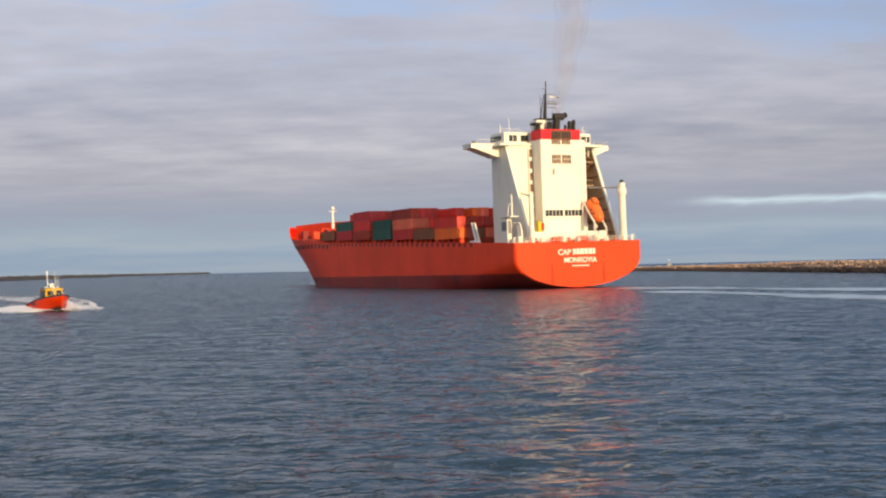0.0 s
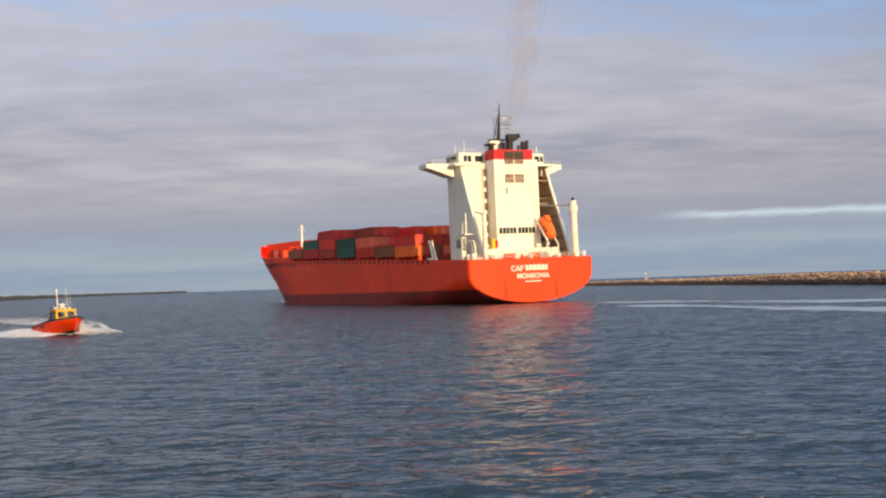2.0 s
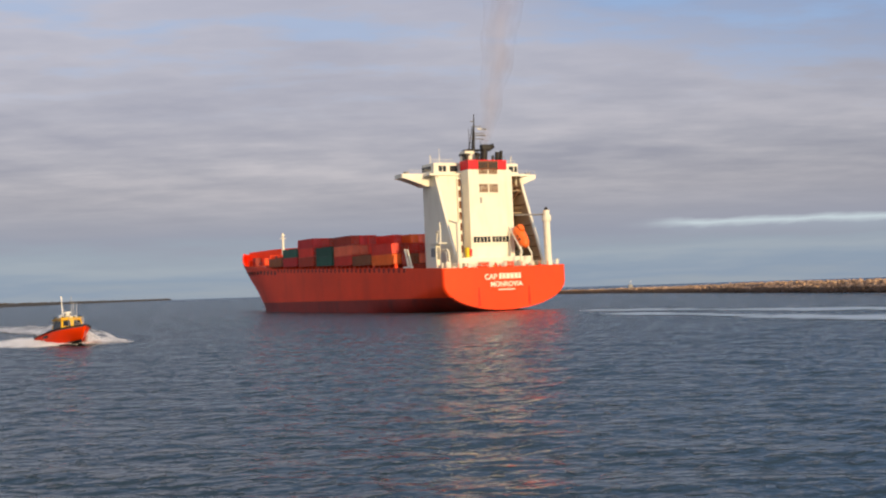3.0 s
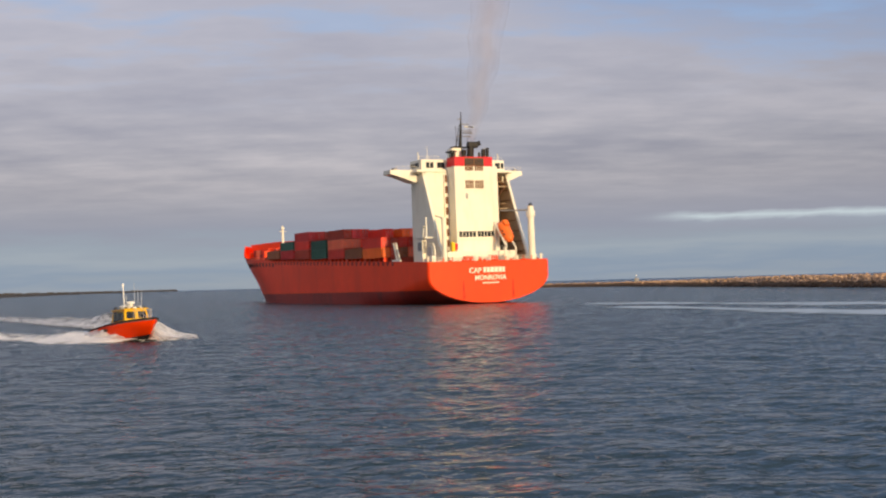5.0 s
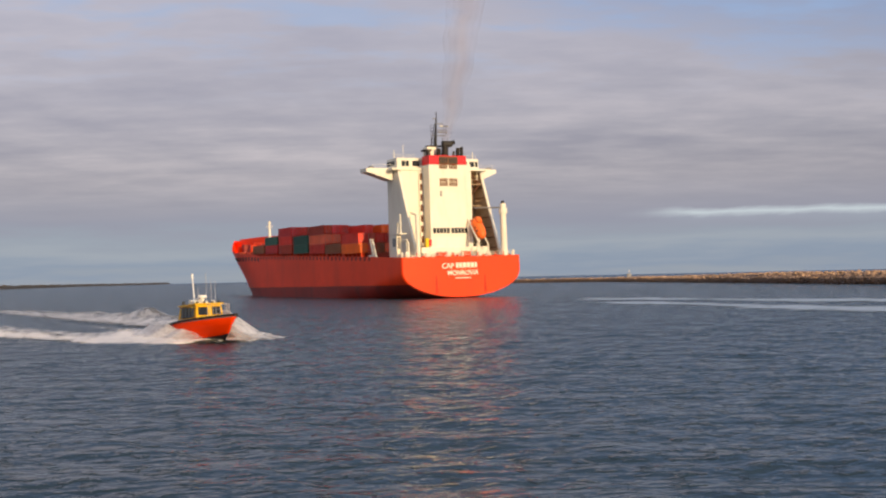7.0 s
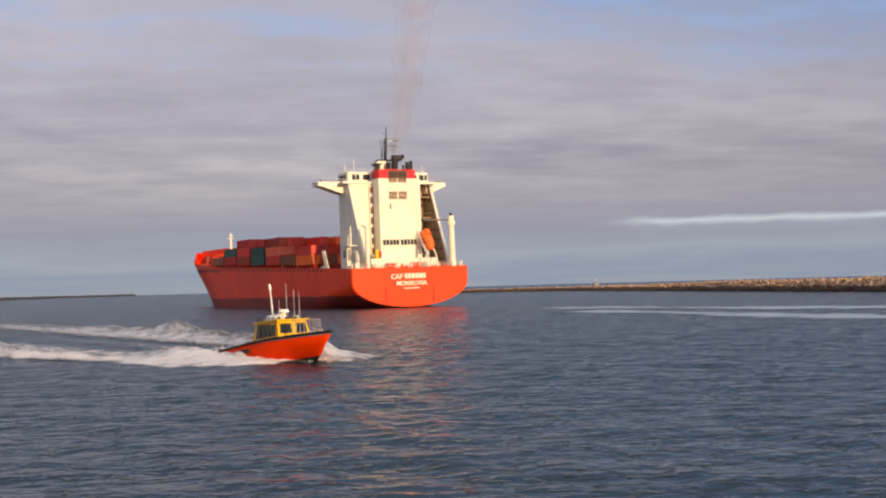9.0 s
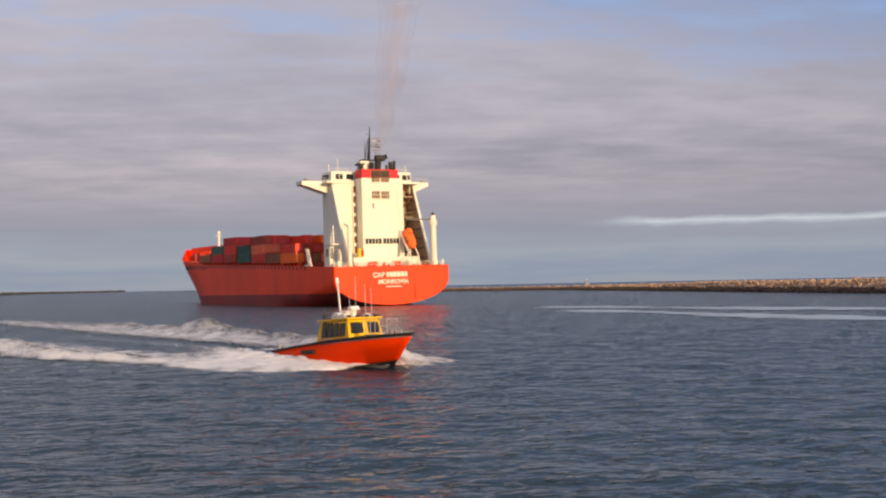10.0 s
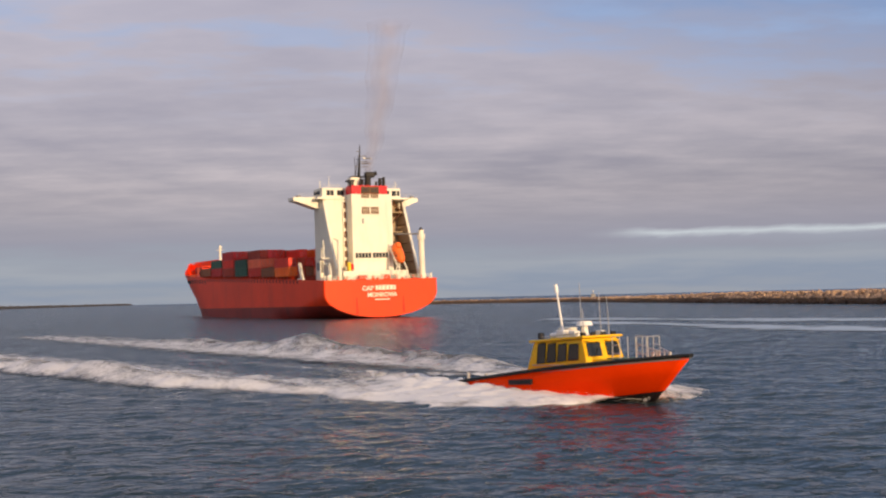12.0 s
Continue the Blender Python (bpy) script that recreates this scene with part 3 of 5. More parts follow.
def build_house(ship):
    D = 9.7
    # main block
    part("deckhouse", cube(10.2, 17.0, -6.0, 11.4, D, 32.2, bevel=0.15), M_WHITE, ship)
    # starboard wall and galleries take the tan with shade in its colour
    part("starboard_house", cube(15.4, 16.98, -12.6, -5.9, D, 32.2, bevel=0.1), M_TAN_SHADE, ship)
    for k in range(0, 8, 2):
        part("gallery_deck", cube(11.6, 15.5, -12.55, -6.0, D + 2.75 * k + 2.5, D + 2.75 * k + 2.75), M_TAN_SHADE, ship)
    part("gallery_pillar", bar((11.8, -7.8, D), (11.8, -7.8, 32.1), 0.14, n=6), M_BUFF, ship)
    # wing plates with a raking after edge
    for y, dx in ((11.3, 0.0), (-12.9, 1.7)):
        plate = part("side_plate", prism(bmesh.new(), [(17.1, D), (17.1, 32.4), (10.7 + dx, 32.4), (10.2 + dx, 31.0), (1.9 + dx, 11.8), (1.9 + dx, D)], "y", y, y + 0.6), M_WHITE, ship)
    # added sheet: the plate's shaded inner face put into a tan colour
    part("plate_shade_lining", prism(bmesh.new(), [(15.4, D), (15.4, 32.0), (12.7, 32.0), (12.2, 31.0), (4.0, 11.8), (4.0, D)], "y", -12.32, -12.24), M_TAN_SHADE, plate, "tan sheet with the shade of the plate's inner face painted in")
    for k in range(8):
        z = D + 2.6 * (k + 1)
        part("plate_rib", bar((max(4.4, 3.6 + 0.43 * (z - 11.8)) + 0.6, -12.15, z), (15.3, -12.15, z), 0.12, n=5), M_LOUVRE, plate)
    # engine casing with the funnel
    casing = part("engine_casing", cube(6.2, 12, -6.5, 5.4, D, 33.3, bevel=0.2), M_WHITE, ship)
    band = part("funnel_band", cube(6.1, 10.3, -5.1, 5.3, 33.32, 35.55, bevel=0.08), M_REDBAND, ship, "bright red funnel band")
    part("louvre_field", cube(6.0, 6.12, -2.65, 2.65, 33.35, 35.3), M_LOUVRE, band, "brown louvre field in the band")
    for k in range(8):
        y = 2.5 - k * 0.6 - (0.3 if k > 3 else 0)
        part("upper_louvre", cube(5.94, 6.02, y - 0.4, y, 33.6, 35.0), M_DARK, band)
        part("fan_room_window", cube(6.1, 6.24, y - 0.42, y, 32.2, 33.25), M_LOUVRE, casing)
        part("louvre", cube(6.1, 6.24, y - 0.42, y, 27.9, 29.8), M_LOUVRE, casing)
    for z in (27.75, 28.85, 29.85):
        part("louvre_ledge", cube(6.04, 6.22, -2.75, 2.65, z, z + 0.1), M_BUFF, casing)
    for k in range(10):
        y = 4.7 - k * 0.94 - (0.35 if k > 4 else 0)
        part("accommodation_window", cube(6.08, 6.24, y - 0.74, y, 16.1, 17.45), M_GLASS_DARK, casing)
    for z in (12.9, 15.2, 18.3, 22.4, 26.5, 30.8):
        part("plate_seam", cube(6.17, 6.22, -6.4, 5.3, z, z + 0.07), M_BUFF, casing)
    part("casing_door", cube(6.12, 6.24, 2.0, 2.5, 25.3, 26.7), M_GREY, casing)
    part("window_surround", cube(6.16, 6.26, -5.6, 5.4, 15.2, 17.4), M_BUFF, casing)
    # bridge deck with open wings
    part("bridge_deck", cube(9.9, 18.4, -13.6, 13.6, 32.2, 32.7), M_WHITE, ship)
    wheel = part("wheelhouse", cube(11.6, 17.9, -11.6, 11.6, 32.7, 35.4, bevel=0.15), M_WHITE, ship)
    for y, w in ((10.3, 0.9), (9.2, 0.9), (7.3, 1.1), (6.2, 0.9), (-7.0, 1.2), (-9.0, 1.3), (-10.6, 0.7)):
        part("bridge_window", cube(11.5, 11.64, y - w, y, 33.3, 34.7, bevel=0.04), M_GLASS_DARK, wheel)
    for k in range(7):
        part("bridge_window", cube(13.0 + k * 0.7, 13.5 + k * 0.7, 11.58, 11.66, 33.6, 34.7), M_GLASS_DARK, wheel)
    for s in (1, -1):
        wing = part("bridge_wing", prism(bmesh.new(), [(s * 11.8, 29.9), (s * 12.6, 29.9), (s * (18.0 if s > 0 else 17.0), 31.7), (s * (19.2 if s > 0 else 17.7), 31.9), (s * (19.2 if s > 0 else 17.7), 32.9), (s * 11.8, 32.9)], "x", 13.2, 17.2), M_WHITE, ship)
        part("wing_console", cube(15, 16.4, s * 16.9 - 0.5, s * 16.9 + 0.5, 32.9, 33.6, bevel=0.1), M_GREY, wing)
        bm = bmesh.new()
        for k in range(8):
            y = s * (12.0 + k * 0.78)
            rod(bm, (13.3, y, 32.8), (13.3, y, 33.8), 0.022, n=5)
        rod(bm, (13.3, s * 12, 33.8), (13.3, s * 17.6, 33.8), 0.025, n=5)
        part("wing_rail", bm, M_WHITE, wing)
        part("searchlight_post", bar((14, s * 11.2, 35.4), (14, s * 11.2, 37.4), 0.12), M_WHITE, wheel)
        part("aerial", bar((15, s * 8.2, 35.4), (15, s * 8.2, 39.0), 0.09, 0.05), M_WHITE, wheel)
    # roof rail
    for s in (1, -1):
        bm = bmesh.new()
        for k in range(9):
            rod(bm, (12.8, s * (6.2 + k * 0.66), 35.4), (12.8, s * (6.2 + k * 0.66), 36.3), 0.025, n=5)
        rod(bm, (12.8, s * 6, 36.3), (12.8, s * 11.5, 36.3), 0.03, n=5)
        part("roof_rail", bm, M_WHITE, ship)
    # funnel pipes, radar mast
    for y, r, h, lean in ((-0.8, 0.9, 38.4, -0.5), (-5.6, 0.4, 38.2, -0.3), (-4.5, 0.55, 37.9, -0.3), (-3.3, 0.35, 37.0, -0.3), (4.0, 0.5, 37.4, -0.3), (1.0, 0.6, 37.6, -0.5)):
        part("exhaust_pipe", bar((9.5, y, 35.4), (9.5 + lean, y, h), r, r * 0.95, 12), M_DARK, ship, "sooty black exhaust pipe")
    hood = part("exhaust_hood", cube(8.2, 9.8, -2.7, 0.1, 38.0, 39.6, bevel=0.5), M_DARK, ship)
    part("exhaust_mouth", bar((8.9, -2.2, 38.9), (8.5, -3.2, 39.3), 0.55, 0.6, 12), M_DARK, hood)
    part("funnel_platform", cube(8.6, 11.2, 3.2, 5.0, 36.9, 37.3), M_DARK, ship)
    for y in (3.4, 4.8):
        part("platform_leg", bar((9.4, y, 35.5), (9.4, y, 36.95), 0.14, n=6), M_DARK, ship)
    for y in (-4.9, -1.8, 3.0, 5.0):
        part("funnel_top_rail", bar((6.6, y, 35.5), (6.6, y, 36.6), 0.05, n=5), M_GREY, ship)
    part("mast_house", cube(10.5, 13.2, 1.0, 3.6, 35.4, 38.2, bevel=0.15), M_WHITE, ship)
    mast = part("radar_mast", bar((11.3, 0.9, 35.4), (11.3, 0.3, 47.2), 0.42, 0.1, 10), M_DARK, ship, "dark lattice radar mast")
    part("mast_platform", cube(10.3, 12.4, -1.2, 3.2, 38.3, 38.55), M_DARK, mast)
    for z, a, b in ((44.2, -1.6, 0.8), (42.6, -2.4, 0.6), (41.2, -2.2, 1.8), (45.4, 0.3, 1.4)):
        part("yardarm", bar((11.3, a, z), (11.3, b, z), 0.12, n=6), M_GREY, mast)
    part("radar_scanner", cube(11.0, 11.4, -2.6, 0.2, 41.9, 42.2, bevel=0.08), M_GREY, mast)
    part("radar_scanner", cube(11.0, 11.3, -2.9, -0.4, 43.4, 43.75, bevel=0.08), M_WHITE, mast)
    for y in (0.95, 1.75):
        part("mast_leg", bar((11.9, y, 38.5), (11.6, 0.6 + (y - 1.3) * 0.3, 44.2), 0.13, 0.08, 6), M_DARK, mast)
    for k in range(5):
        part("mast_step", bar((11.8, 0.2, 39.4 + k * 0.95), (11.8, 1.9 - k * 0.12, 39.4 + k * 0.95), 0.06, n=5), M_DARK, mast)
    for y in (1.9, -1.3, -2.0):
        part("whip_aerial", bar((11.3, y, 38.5), (11.3, y + 0.1, 42 + y), 0.08, 0.04, 6), M_DARK, mast)
    # stair trunk between casing and side
    trunk = part("stair_trunk", cube(9.7, 10.3, 5.35, 6.5, D, 31.6, bevel=0.06), M_BUFF, ship)
    for k in range(8):
        z = D + 1.6 + k * 2.62
        part("stair_opening", cube(9.62, 9.72, 5.6, 6.3, z, z + 1.7), M_LOUVRE, trunk)
    # outside stairs, landings and doors behind the raked starboard plate
    for k in range(4):
        z = D + 5.5 * k + 2.75
        a, b = (-11.9, -7.0) if k % 2 else (-7.0, -11.9)
        for x in (12.0, 13.0):
            part("stair_string", bar((x, a, z), (x, b, z + 5.3), 0.16, n=6), M_LOUVRE, ship, "rust-brown stair string")
        part("gallery_rail", bar((11.7, -12.4, z + 1.1), (11.7, -6.2, z + 1.1), 0.06, n=5), M_TAN_SHADE, ship)
        part("gallery_door", cube(15.3, 15.42, -8.6, -7.6, z + 0.1, z + 2.1), M_LOUVRE, ship)
    # solid black blocks paint the shade of recesses behind the lifeboat
    part("recess_shade_block", cube(11.3, 11.7, -9.2, -6.6, 15.0, 18.0), M_DARK, ship, "black block painted as the shade behind the lifeboat")
    part("recess_shade_block", cube(8.2, 8.7, -10.2, -6.6, 12.7, 14.1), M_DARK, ship, "black block painted as the shade behind the lifeboat")


def build_stern_gear(ship):
    D = 9.7
    for y in (11.4, -12.5):
        post = part("stores_crane_post", bar((1.2, y, D - 0.5), (1.2, y, 23.2 if y < 0 else 20.6), 0.85 if y < 0 else 0.6, 0.75 if y < 0 else 0.5, 14), M_BUFF, ship, "cream painted crane post")
        if y < 0:
            part("post_cap", bar((1.2, y, 23.2), (1.2, y, 23.9), 0.5, 0.3, 12), M_DARK, post)
            part("post_collar", bar((1.2, y, 20.6), (1.2, y, 22.0), 1.05, 1.05, 14), M_BUFF, post)
            part("crane_jib", bar((1.3, y + 0.3, 22.2), (6.3, -7.0, 22.4), 0.22, 0.15), M_GREY, post)
        else:
            part("crane_jib", bar((1.2, y, 20.3), (8.3, y - 1.6, 21.4), 0.3, 0.2), M_BUFF, post)
    # free-fall lifeboat on its ramp
    build_lifeboat(ship)
    for dy in (-1.2, 1.2):
        part("lifeboat_ramp", bar(Vector((6.2, -6.3 + dy, 19.6)), Vector((0.6, -6.3 + dy, 13.2)), 0.22, n=6), M_WHITE, ship)
    for x, z in ((1.0, 13.4), (5.6, 18.6)):
        for dy in (-1.5, 1.5):
            part("ramp_leg", bar((x, -6.3 + dy, D - 0.5), (x, -6.3 + dy, z), 0.2, n=6), M_WHITE, ship)
    # mooring deck: bulwark rail, winches, vents, lockers
    part("mooring_house", cube(3.6, 8.0, -9.6, 9.4, D - 0.4, 12.6, bevel=0.2), M_WHITE, ship)
    rng = random.Random(5)
    for k in range(13):
        y = 14.6 - k * 2.4
        part("rail_stanchion", bar((0.4, y, D + 0.3), (0.4, y, D + 1.5), 0.09, n=6), M_HULL if k % 3 else M_WHITE, ship)
    for z in (D + 0.95, D + 1.5):
        part("stern_rail", bar((0.4, 15.2, z), (0.4, -15.2, z), 0.06, n=6), M_WHITE, ship)
    for y, w in ((9.0, 1.6), (4.6, 2.2), (-2.2, 2.0), (-5.8, 1.8), (-13.2, 1.4), (14.0, 1.2)):
        bm = cube(1.6, 3.0, y - w / 2, y + w / 2, D - 0.5, D + 1.0 + rng.random(), bevel=0.15)
        part("mooring_winch", bm, M_HULL if y in (4.6, -2.2) else M_WHITE, ship)
    for k in range(46):
        y = -15.2 + 30.4 * k / 45 + rng.uniform(-0.3, 0.3)
        x = rng.uniform(0.8, 3.2)
        h = rng.uniform(0.5, 2.0)
        if k % 3 == 0:
            part("deck_ventilator", bar((x, y, D - 0.5), (x, y, D + h), 0.2, 0.28, 8), M_WHITE, ship)
        elif k % 3 == 1:
            part("fairlead", cube(x, x + 0.5, y - 0.28, y + 0.28, D - 0.5, D + 0.4 + h * 0.45, bevel=0.08), (M_HULL, M_WHITE, M_HULL, M_LOUVRE)[k // 3 % 4], ship)
        else:
            part("bitts", bar((x, y, D - 0.5), (x, y, D + 0.3 + h * 0.5), 0.22, 0.26, 8), (M_LOUVRE, M_HULL, M_YELLOW)[k // 3 % 3], ship)
    part("locker", cube(5.4, 6.4, 6.4, 7.1, D, 15.0, bevel=0.05), M_YELLOW, ship, "yellow locker")
    part("locker", cube(5.4, 6.4, 5.6, 6.3, 13.0, 14.6, bevel=0.05), M_REDBAND, ship, "red locker")
    # pilot-ladder platform and davits on the port quarter
    part("gangway_frame", cube(5.2, 8.0, 14.0, 15.2, D - 0.4, 15.9, bevel=0.05), M_WHITE, ship)
    part("gangway_opening", cube(5.5, 7.6, 15.18, 15.26, 13.0, 15.0), M_GREY, ship)
    part("gangway_opening", cube(5.16, 5.24, 14.2, 15.0, 12.4, 15.2), M_GREY, ship)
    part("gangway_platform", cube(3.2, 8.4, 13.4, 15.5, 15.9, 16.15), M_WHITE, ship)
    part("gangway_hoist", cube(4.6, 6.6, 14.0, 15.0, 18.6, 18.9), M_WHITE, ship)
    part("gangway_mast", bar((4.0, 14.6, 16.0), (4.0, 14.6, 20.8), 0.22, 0.16, 8), M_WHITE, ship)
    part("hoist_leg", bar((6.2, 14.5, 16.0), (5.6, 14.5, 18.7), 0.16, n=6), M_WHITE, ship)
    for x in (3.2, 4.6):
        bm = bmesh.new()
        turn = [(x + 1.3 * math.cos(a), 13.6, 12.6 + 2.0 * math.sin(a)) for a in [math.pi * k / 8 for k in range(2, 9)]]
        for a, b in zip(turn, turn[1:]):
            rod(bm, a, b, 0.22, n=8)
        rod(bm, (x - 1.3, 13.6, D - 0.4), (x - 1.3, 13.6, 12.7), 0.24, n=8)
        part("curved_davit", bm, M_WHITE, ship, "white curved davit")
    for x0 in (17.9, 19.4):
        part("gangway_davit", bar((x0, 15.2, D + 0.6), (x0 + 2.2, 15.2, 15.4), 0.3, 0.2), M_WHITE, ship)
    part("davit_foot", cube(18, 22, 14.8, 15.7, D + 0.2, D + 1.6, bevel=0.2), M_WHITE, ship)


def build_lifeboat(ship):
    bm = bmesh.new()
    rings = []
    n = 12
    for k, (s, r) in enumerate(((0, 0.3), (0.06, 0.95), (0.2, 1.5), (0.45, 1.75), (0.75, 1.75), (0.92, 1.4), (1.0, 0.8))):
        rings.append([(s * 7.4, r * math.cos(2 * math.pi * i / n), r * 0.95 * math.sin(2 * math.pi * i / n)) for i in range(n)])
    loft(bm, rings)
    ob = part("lifeboat", bm, M_ORANGE, ship, "orange enclosed free-fall lifeboat", smooth=True)
    ob.matrix_basis = Matrix.Translation((1.2, -6.6, 14.6)) @ pose(0, 0, 0, 0, -49, 0) @ Matrix.Scale(0.86, 4)
    part("lifeboat_canopy", cube(4.6, 6.6, -0.8, 0.8, 1.2, 2.2, bevel=0.3), M_ORANGE, ob)
    for x in (2.0, 3.2):
        part("lifeboat_window", cube(x, x + 0.5, -1.7, 1.7, 0.55, 0.85), M_GLASS_DARK, ob)
    return ob


CARGO = []  # each container with its place on the ship


def build_cargo(ship):
    kinds = {}
    rng = random.Random(21)
    bays = [(27.0, 2), (39.5, 2), (52.0, 3), (65.6, 3), (79.6, 3), (93.2, 3), (106.8, 3), (120.6, 2)]
    for x0, tiers in bays:
        base = deck_z(x0 + 6) + 0.8
        width = 13 if x0 < 120 else 9
        for row in range(width):
            y0 = -width * 2.5 / 2 + row * 2.5
            n = tiers if rng.random() < 0.75 else max(1, tiers - 1)
            if row >= width - 3 and x0 in (39.5, 65.6, 93.2):
                n = tiers - 1
            elif row >= width - 3 - (x0 > 60):
                n = tiers
            if x0 > 106 and row >= width - 4:
                n = 1 if x0 < 120 else 0
            for k in range(n):
                c = rng.choices(["red", "maroon", "orange", "crimson", "green", "brown", "pink"], (7, 3, 1.6, 2.2, 0.5, 2.0, 1.6))[0]
                if x0 == 27.0 and row == width - 1:
                    c = ("orange", "red")[k % 2]
                if row == width - 1 and x0 == 39.5:
                    c = ("brown", "maroon")[k % 2]
                if (x0, k) in ((65.6, 0), (93.2, 1)) and row == width - 1:
                    c = "green"
                if x0 == 106.8 and k == 2 and row > 5:
                    c = ("orange", "crimson", "red")[row % 3]
                spot = pose(x0, y0, base + k * 2.62)
                if c not in kinds:
                    ob = kinds[c] = container_kind(c)
                else:
                    ob = copy_thing(kinds[c], spot)
                CARGO.append((ob, spot))
        # hatch cover and the pedestals along the rail
        edge = 13.6 if x0 < 120 else 10.5
        part("hatch_cover", cube(x0 - 0.3, x0 + 12.5, -edge, edge, base - 1.0, base - 0.04), M_DECK, ship)
        for k in range(5):
            for s in (1, -1):
                part("deck_pedestal", cube(x0 + k * 2.9, x0 + k * 2.9 + 0.8, s * (edge + 1.4) - 0.5, s * (edge + 1.4) + 0.5, deck_z(x0) - 0.6, base - 0.03), M_HULL, ship)
        part("coaming", cube(x0 - 0.2, x0 + 12.4, 0.6 - edge, edge - 0.6, deck_z(x0) - 0.6, base - 0.9), M_BOOT, ship)
    # scalloped dark plates along the bulwark paint shaded openings under the cargo
    x = 20.0
    while x < 172:
        z1 = rail_z(x) - (0.05 if x < 112 else 0.5 + 0.045 * (x - 112))
        z0 = z1 - (1.05 if x < 112 else 1.3)
        w = 1.15 if x < 112 else 1.3
        bm = bmesh.new()
        ring = []
        for px, pz in ((x, z1), (x, z0 + 0.35), (x + w * 0.3, z0), (x + w * 0.7, z0), (x + w, z0 + 0.35), (x + w, z1)):
            ring.append((px, half_breadth(px, pz), pz))
        inner, outer = [bm.verts.new((a, b - 0.1, c)) for a, b, c in ring], [bm.verts.new((a, b + 0.05, c)) for a, b, c in ring]
        bm.faces.new(inner)
        bm.faces.new(outer[::-1])
        for i in range(6):
            bm.faces.new((inner[i], inner[(i + 1) % 6], outer[(i + 1) % 6], outer[i]))
        part("opening_shade_plate", bm, M_BOOT if x < 112 else M_DARK, ship, "dark plate painted as the shade of a bulwark opening")
        x += 2.9 if x < 112 else 3.4
    # lashing bridges between bays
    for x0 in (64.7, 78.4, 92.2, 105.8, 119.4):
        bm = bmesh.new()
        top = deck_z(x0) + 4.4
        for k in range(13):
            y = -15.3 + k * 2.55
            box(bm, x0 - 0.15, x0 + 0.25, y - 0.12, y + 0.12, deck_z(x0) - 0.6, top)
        box(bm, x0 - 0.3, x0 + 0.5, -15.6, 15.6, top - 0.2, top)
        part("lashing_bridge", bm, M_HULL, ship)


def build_bow(ship):
    d = deck_z(160)
    part("forecastle_deck", prism(bmesh.new(), [(x, half_breadth(x, d - 0.4) - 0.4) for x in (140, 155, 165, 175, 183)] + [(x, 0.4 - half_breadth(x, d - 0.4)) for x in (183, 175, 165, 155, 140)], "z", d - 0.4, d + 1.6), M_DECK, ship)
    # wave breaker, sunlit from astern
    for s in (1, -1):
        top = (21.6, 22.0) if s < 0 else (15.8, 17.0)
        bm = prism(bmesh.new(), [(126, d - 0.6), (183, d + 1), (190, top[1] - 0.4), (172, top[0] + 0.4), (150, top[0] + 0.1), (129, top[0] - 1.0)], "y", 0, 0.35)
        for v in bm.verts:
            v.co.y = s * (14.6 - (v.co.x - 126) / 65.0 * 14.2) + (v.co.y - 0.17)
        part("wave_breaker", bm, M_HULL, ship)
    rng = random.Random(14)
    for k in range(9):
        x, y = 128 + k * 5.6 + rng.uniform(-1, 1), rng.uniform(2.0, 9.5 - k * 0.7)
        h = rng.uniform(1.2, 3.6)
        part("windlass" if k % 3 == 0 else "deck_locker", cube(x, x + rng.uniform(2, 4), y - 1.2, y + 1.2, d + 0.4, d + 1.6 + h, bevel=0.2), M_BOOT if k % 2 else M_HULL, ship)
    mast = part("foremast", bar((150, 0, d + 1.4), (150, 0, 26.8), 0.7, 0.28, 10), M_WHITE, ship, "white foremast")
    part("foremast_light", cube(149.4, 150.0, -0.5, 0.5, 25.6, 26.3, bevel=0.1), M_WHITE, mast)
    part("foremast_yard", bar((150, -1.2, 24.9), (150, 1.2, 24.9), 0.15, n=6), M_WHITE, mast)


ship = build_ship()


# ---- pilot boat: x ahead, y to port, z up; the water meets the keel at the origin ----
BOAT_LEN = 15.2


def boat_section(s):
    """Keel height, chine half-breadth and height, gunwale half-breadth and height at s from 0 (transom) to 1 (stem)."""
    keel = -0.75 + 0.80 * s ** 1.6
    beam = 2.25 * (1 - max(0.0, (s - 0.42) / 0.58) ** 3.4)
    chine_w = 2.0 * (1 - max(0.0, (s - 0.30) / 0.70) ** 1.7)
    chine_z = -0.25 + 0.85 * s ** 3
    gun = 0.58 + 1.55 * s ** 0.95 + 0.12 * s ** 4
    return keel, max(0.03, chine_w), chine_z, max(0.05, beam), gun


def boat_x(s, z):
    """Stations lean forward towards the raked stem."""
    return -12.1 + s * (12.6 + 1.07 * max(z, -0.1) * s ** 3)


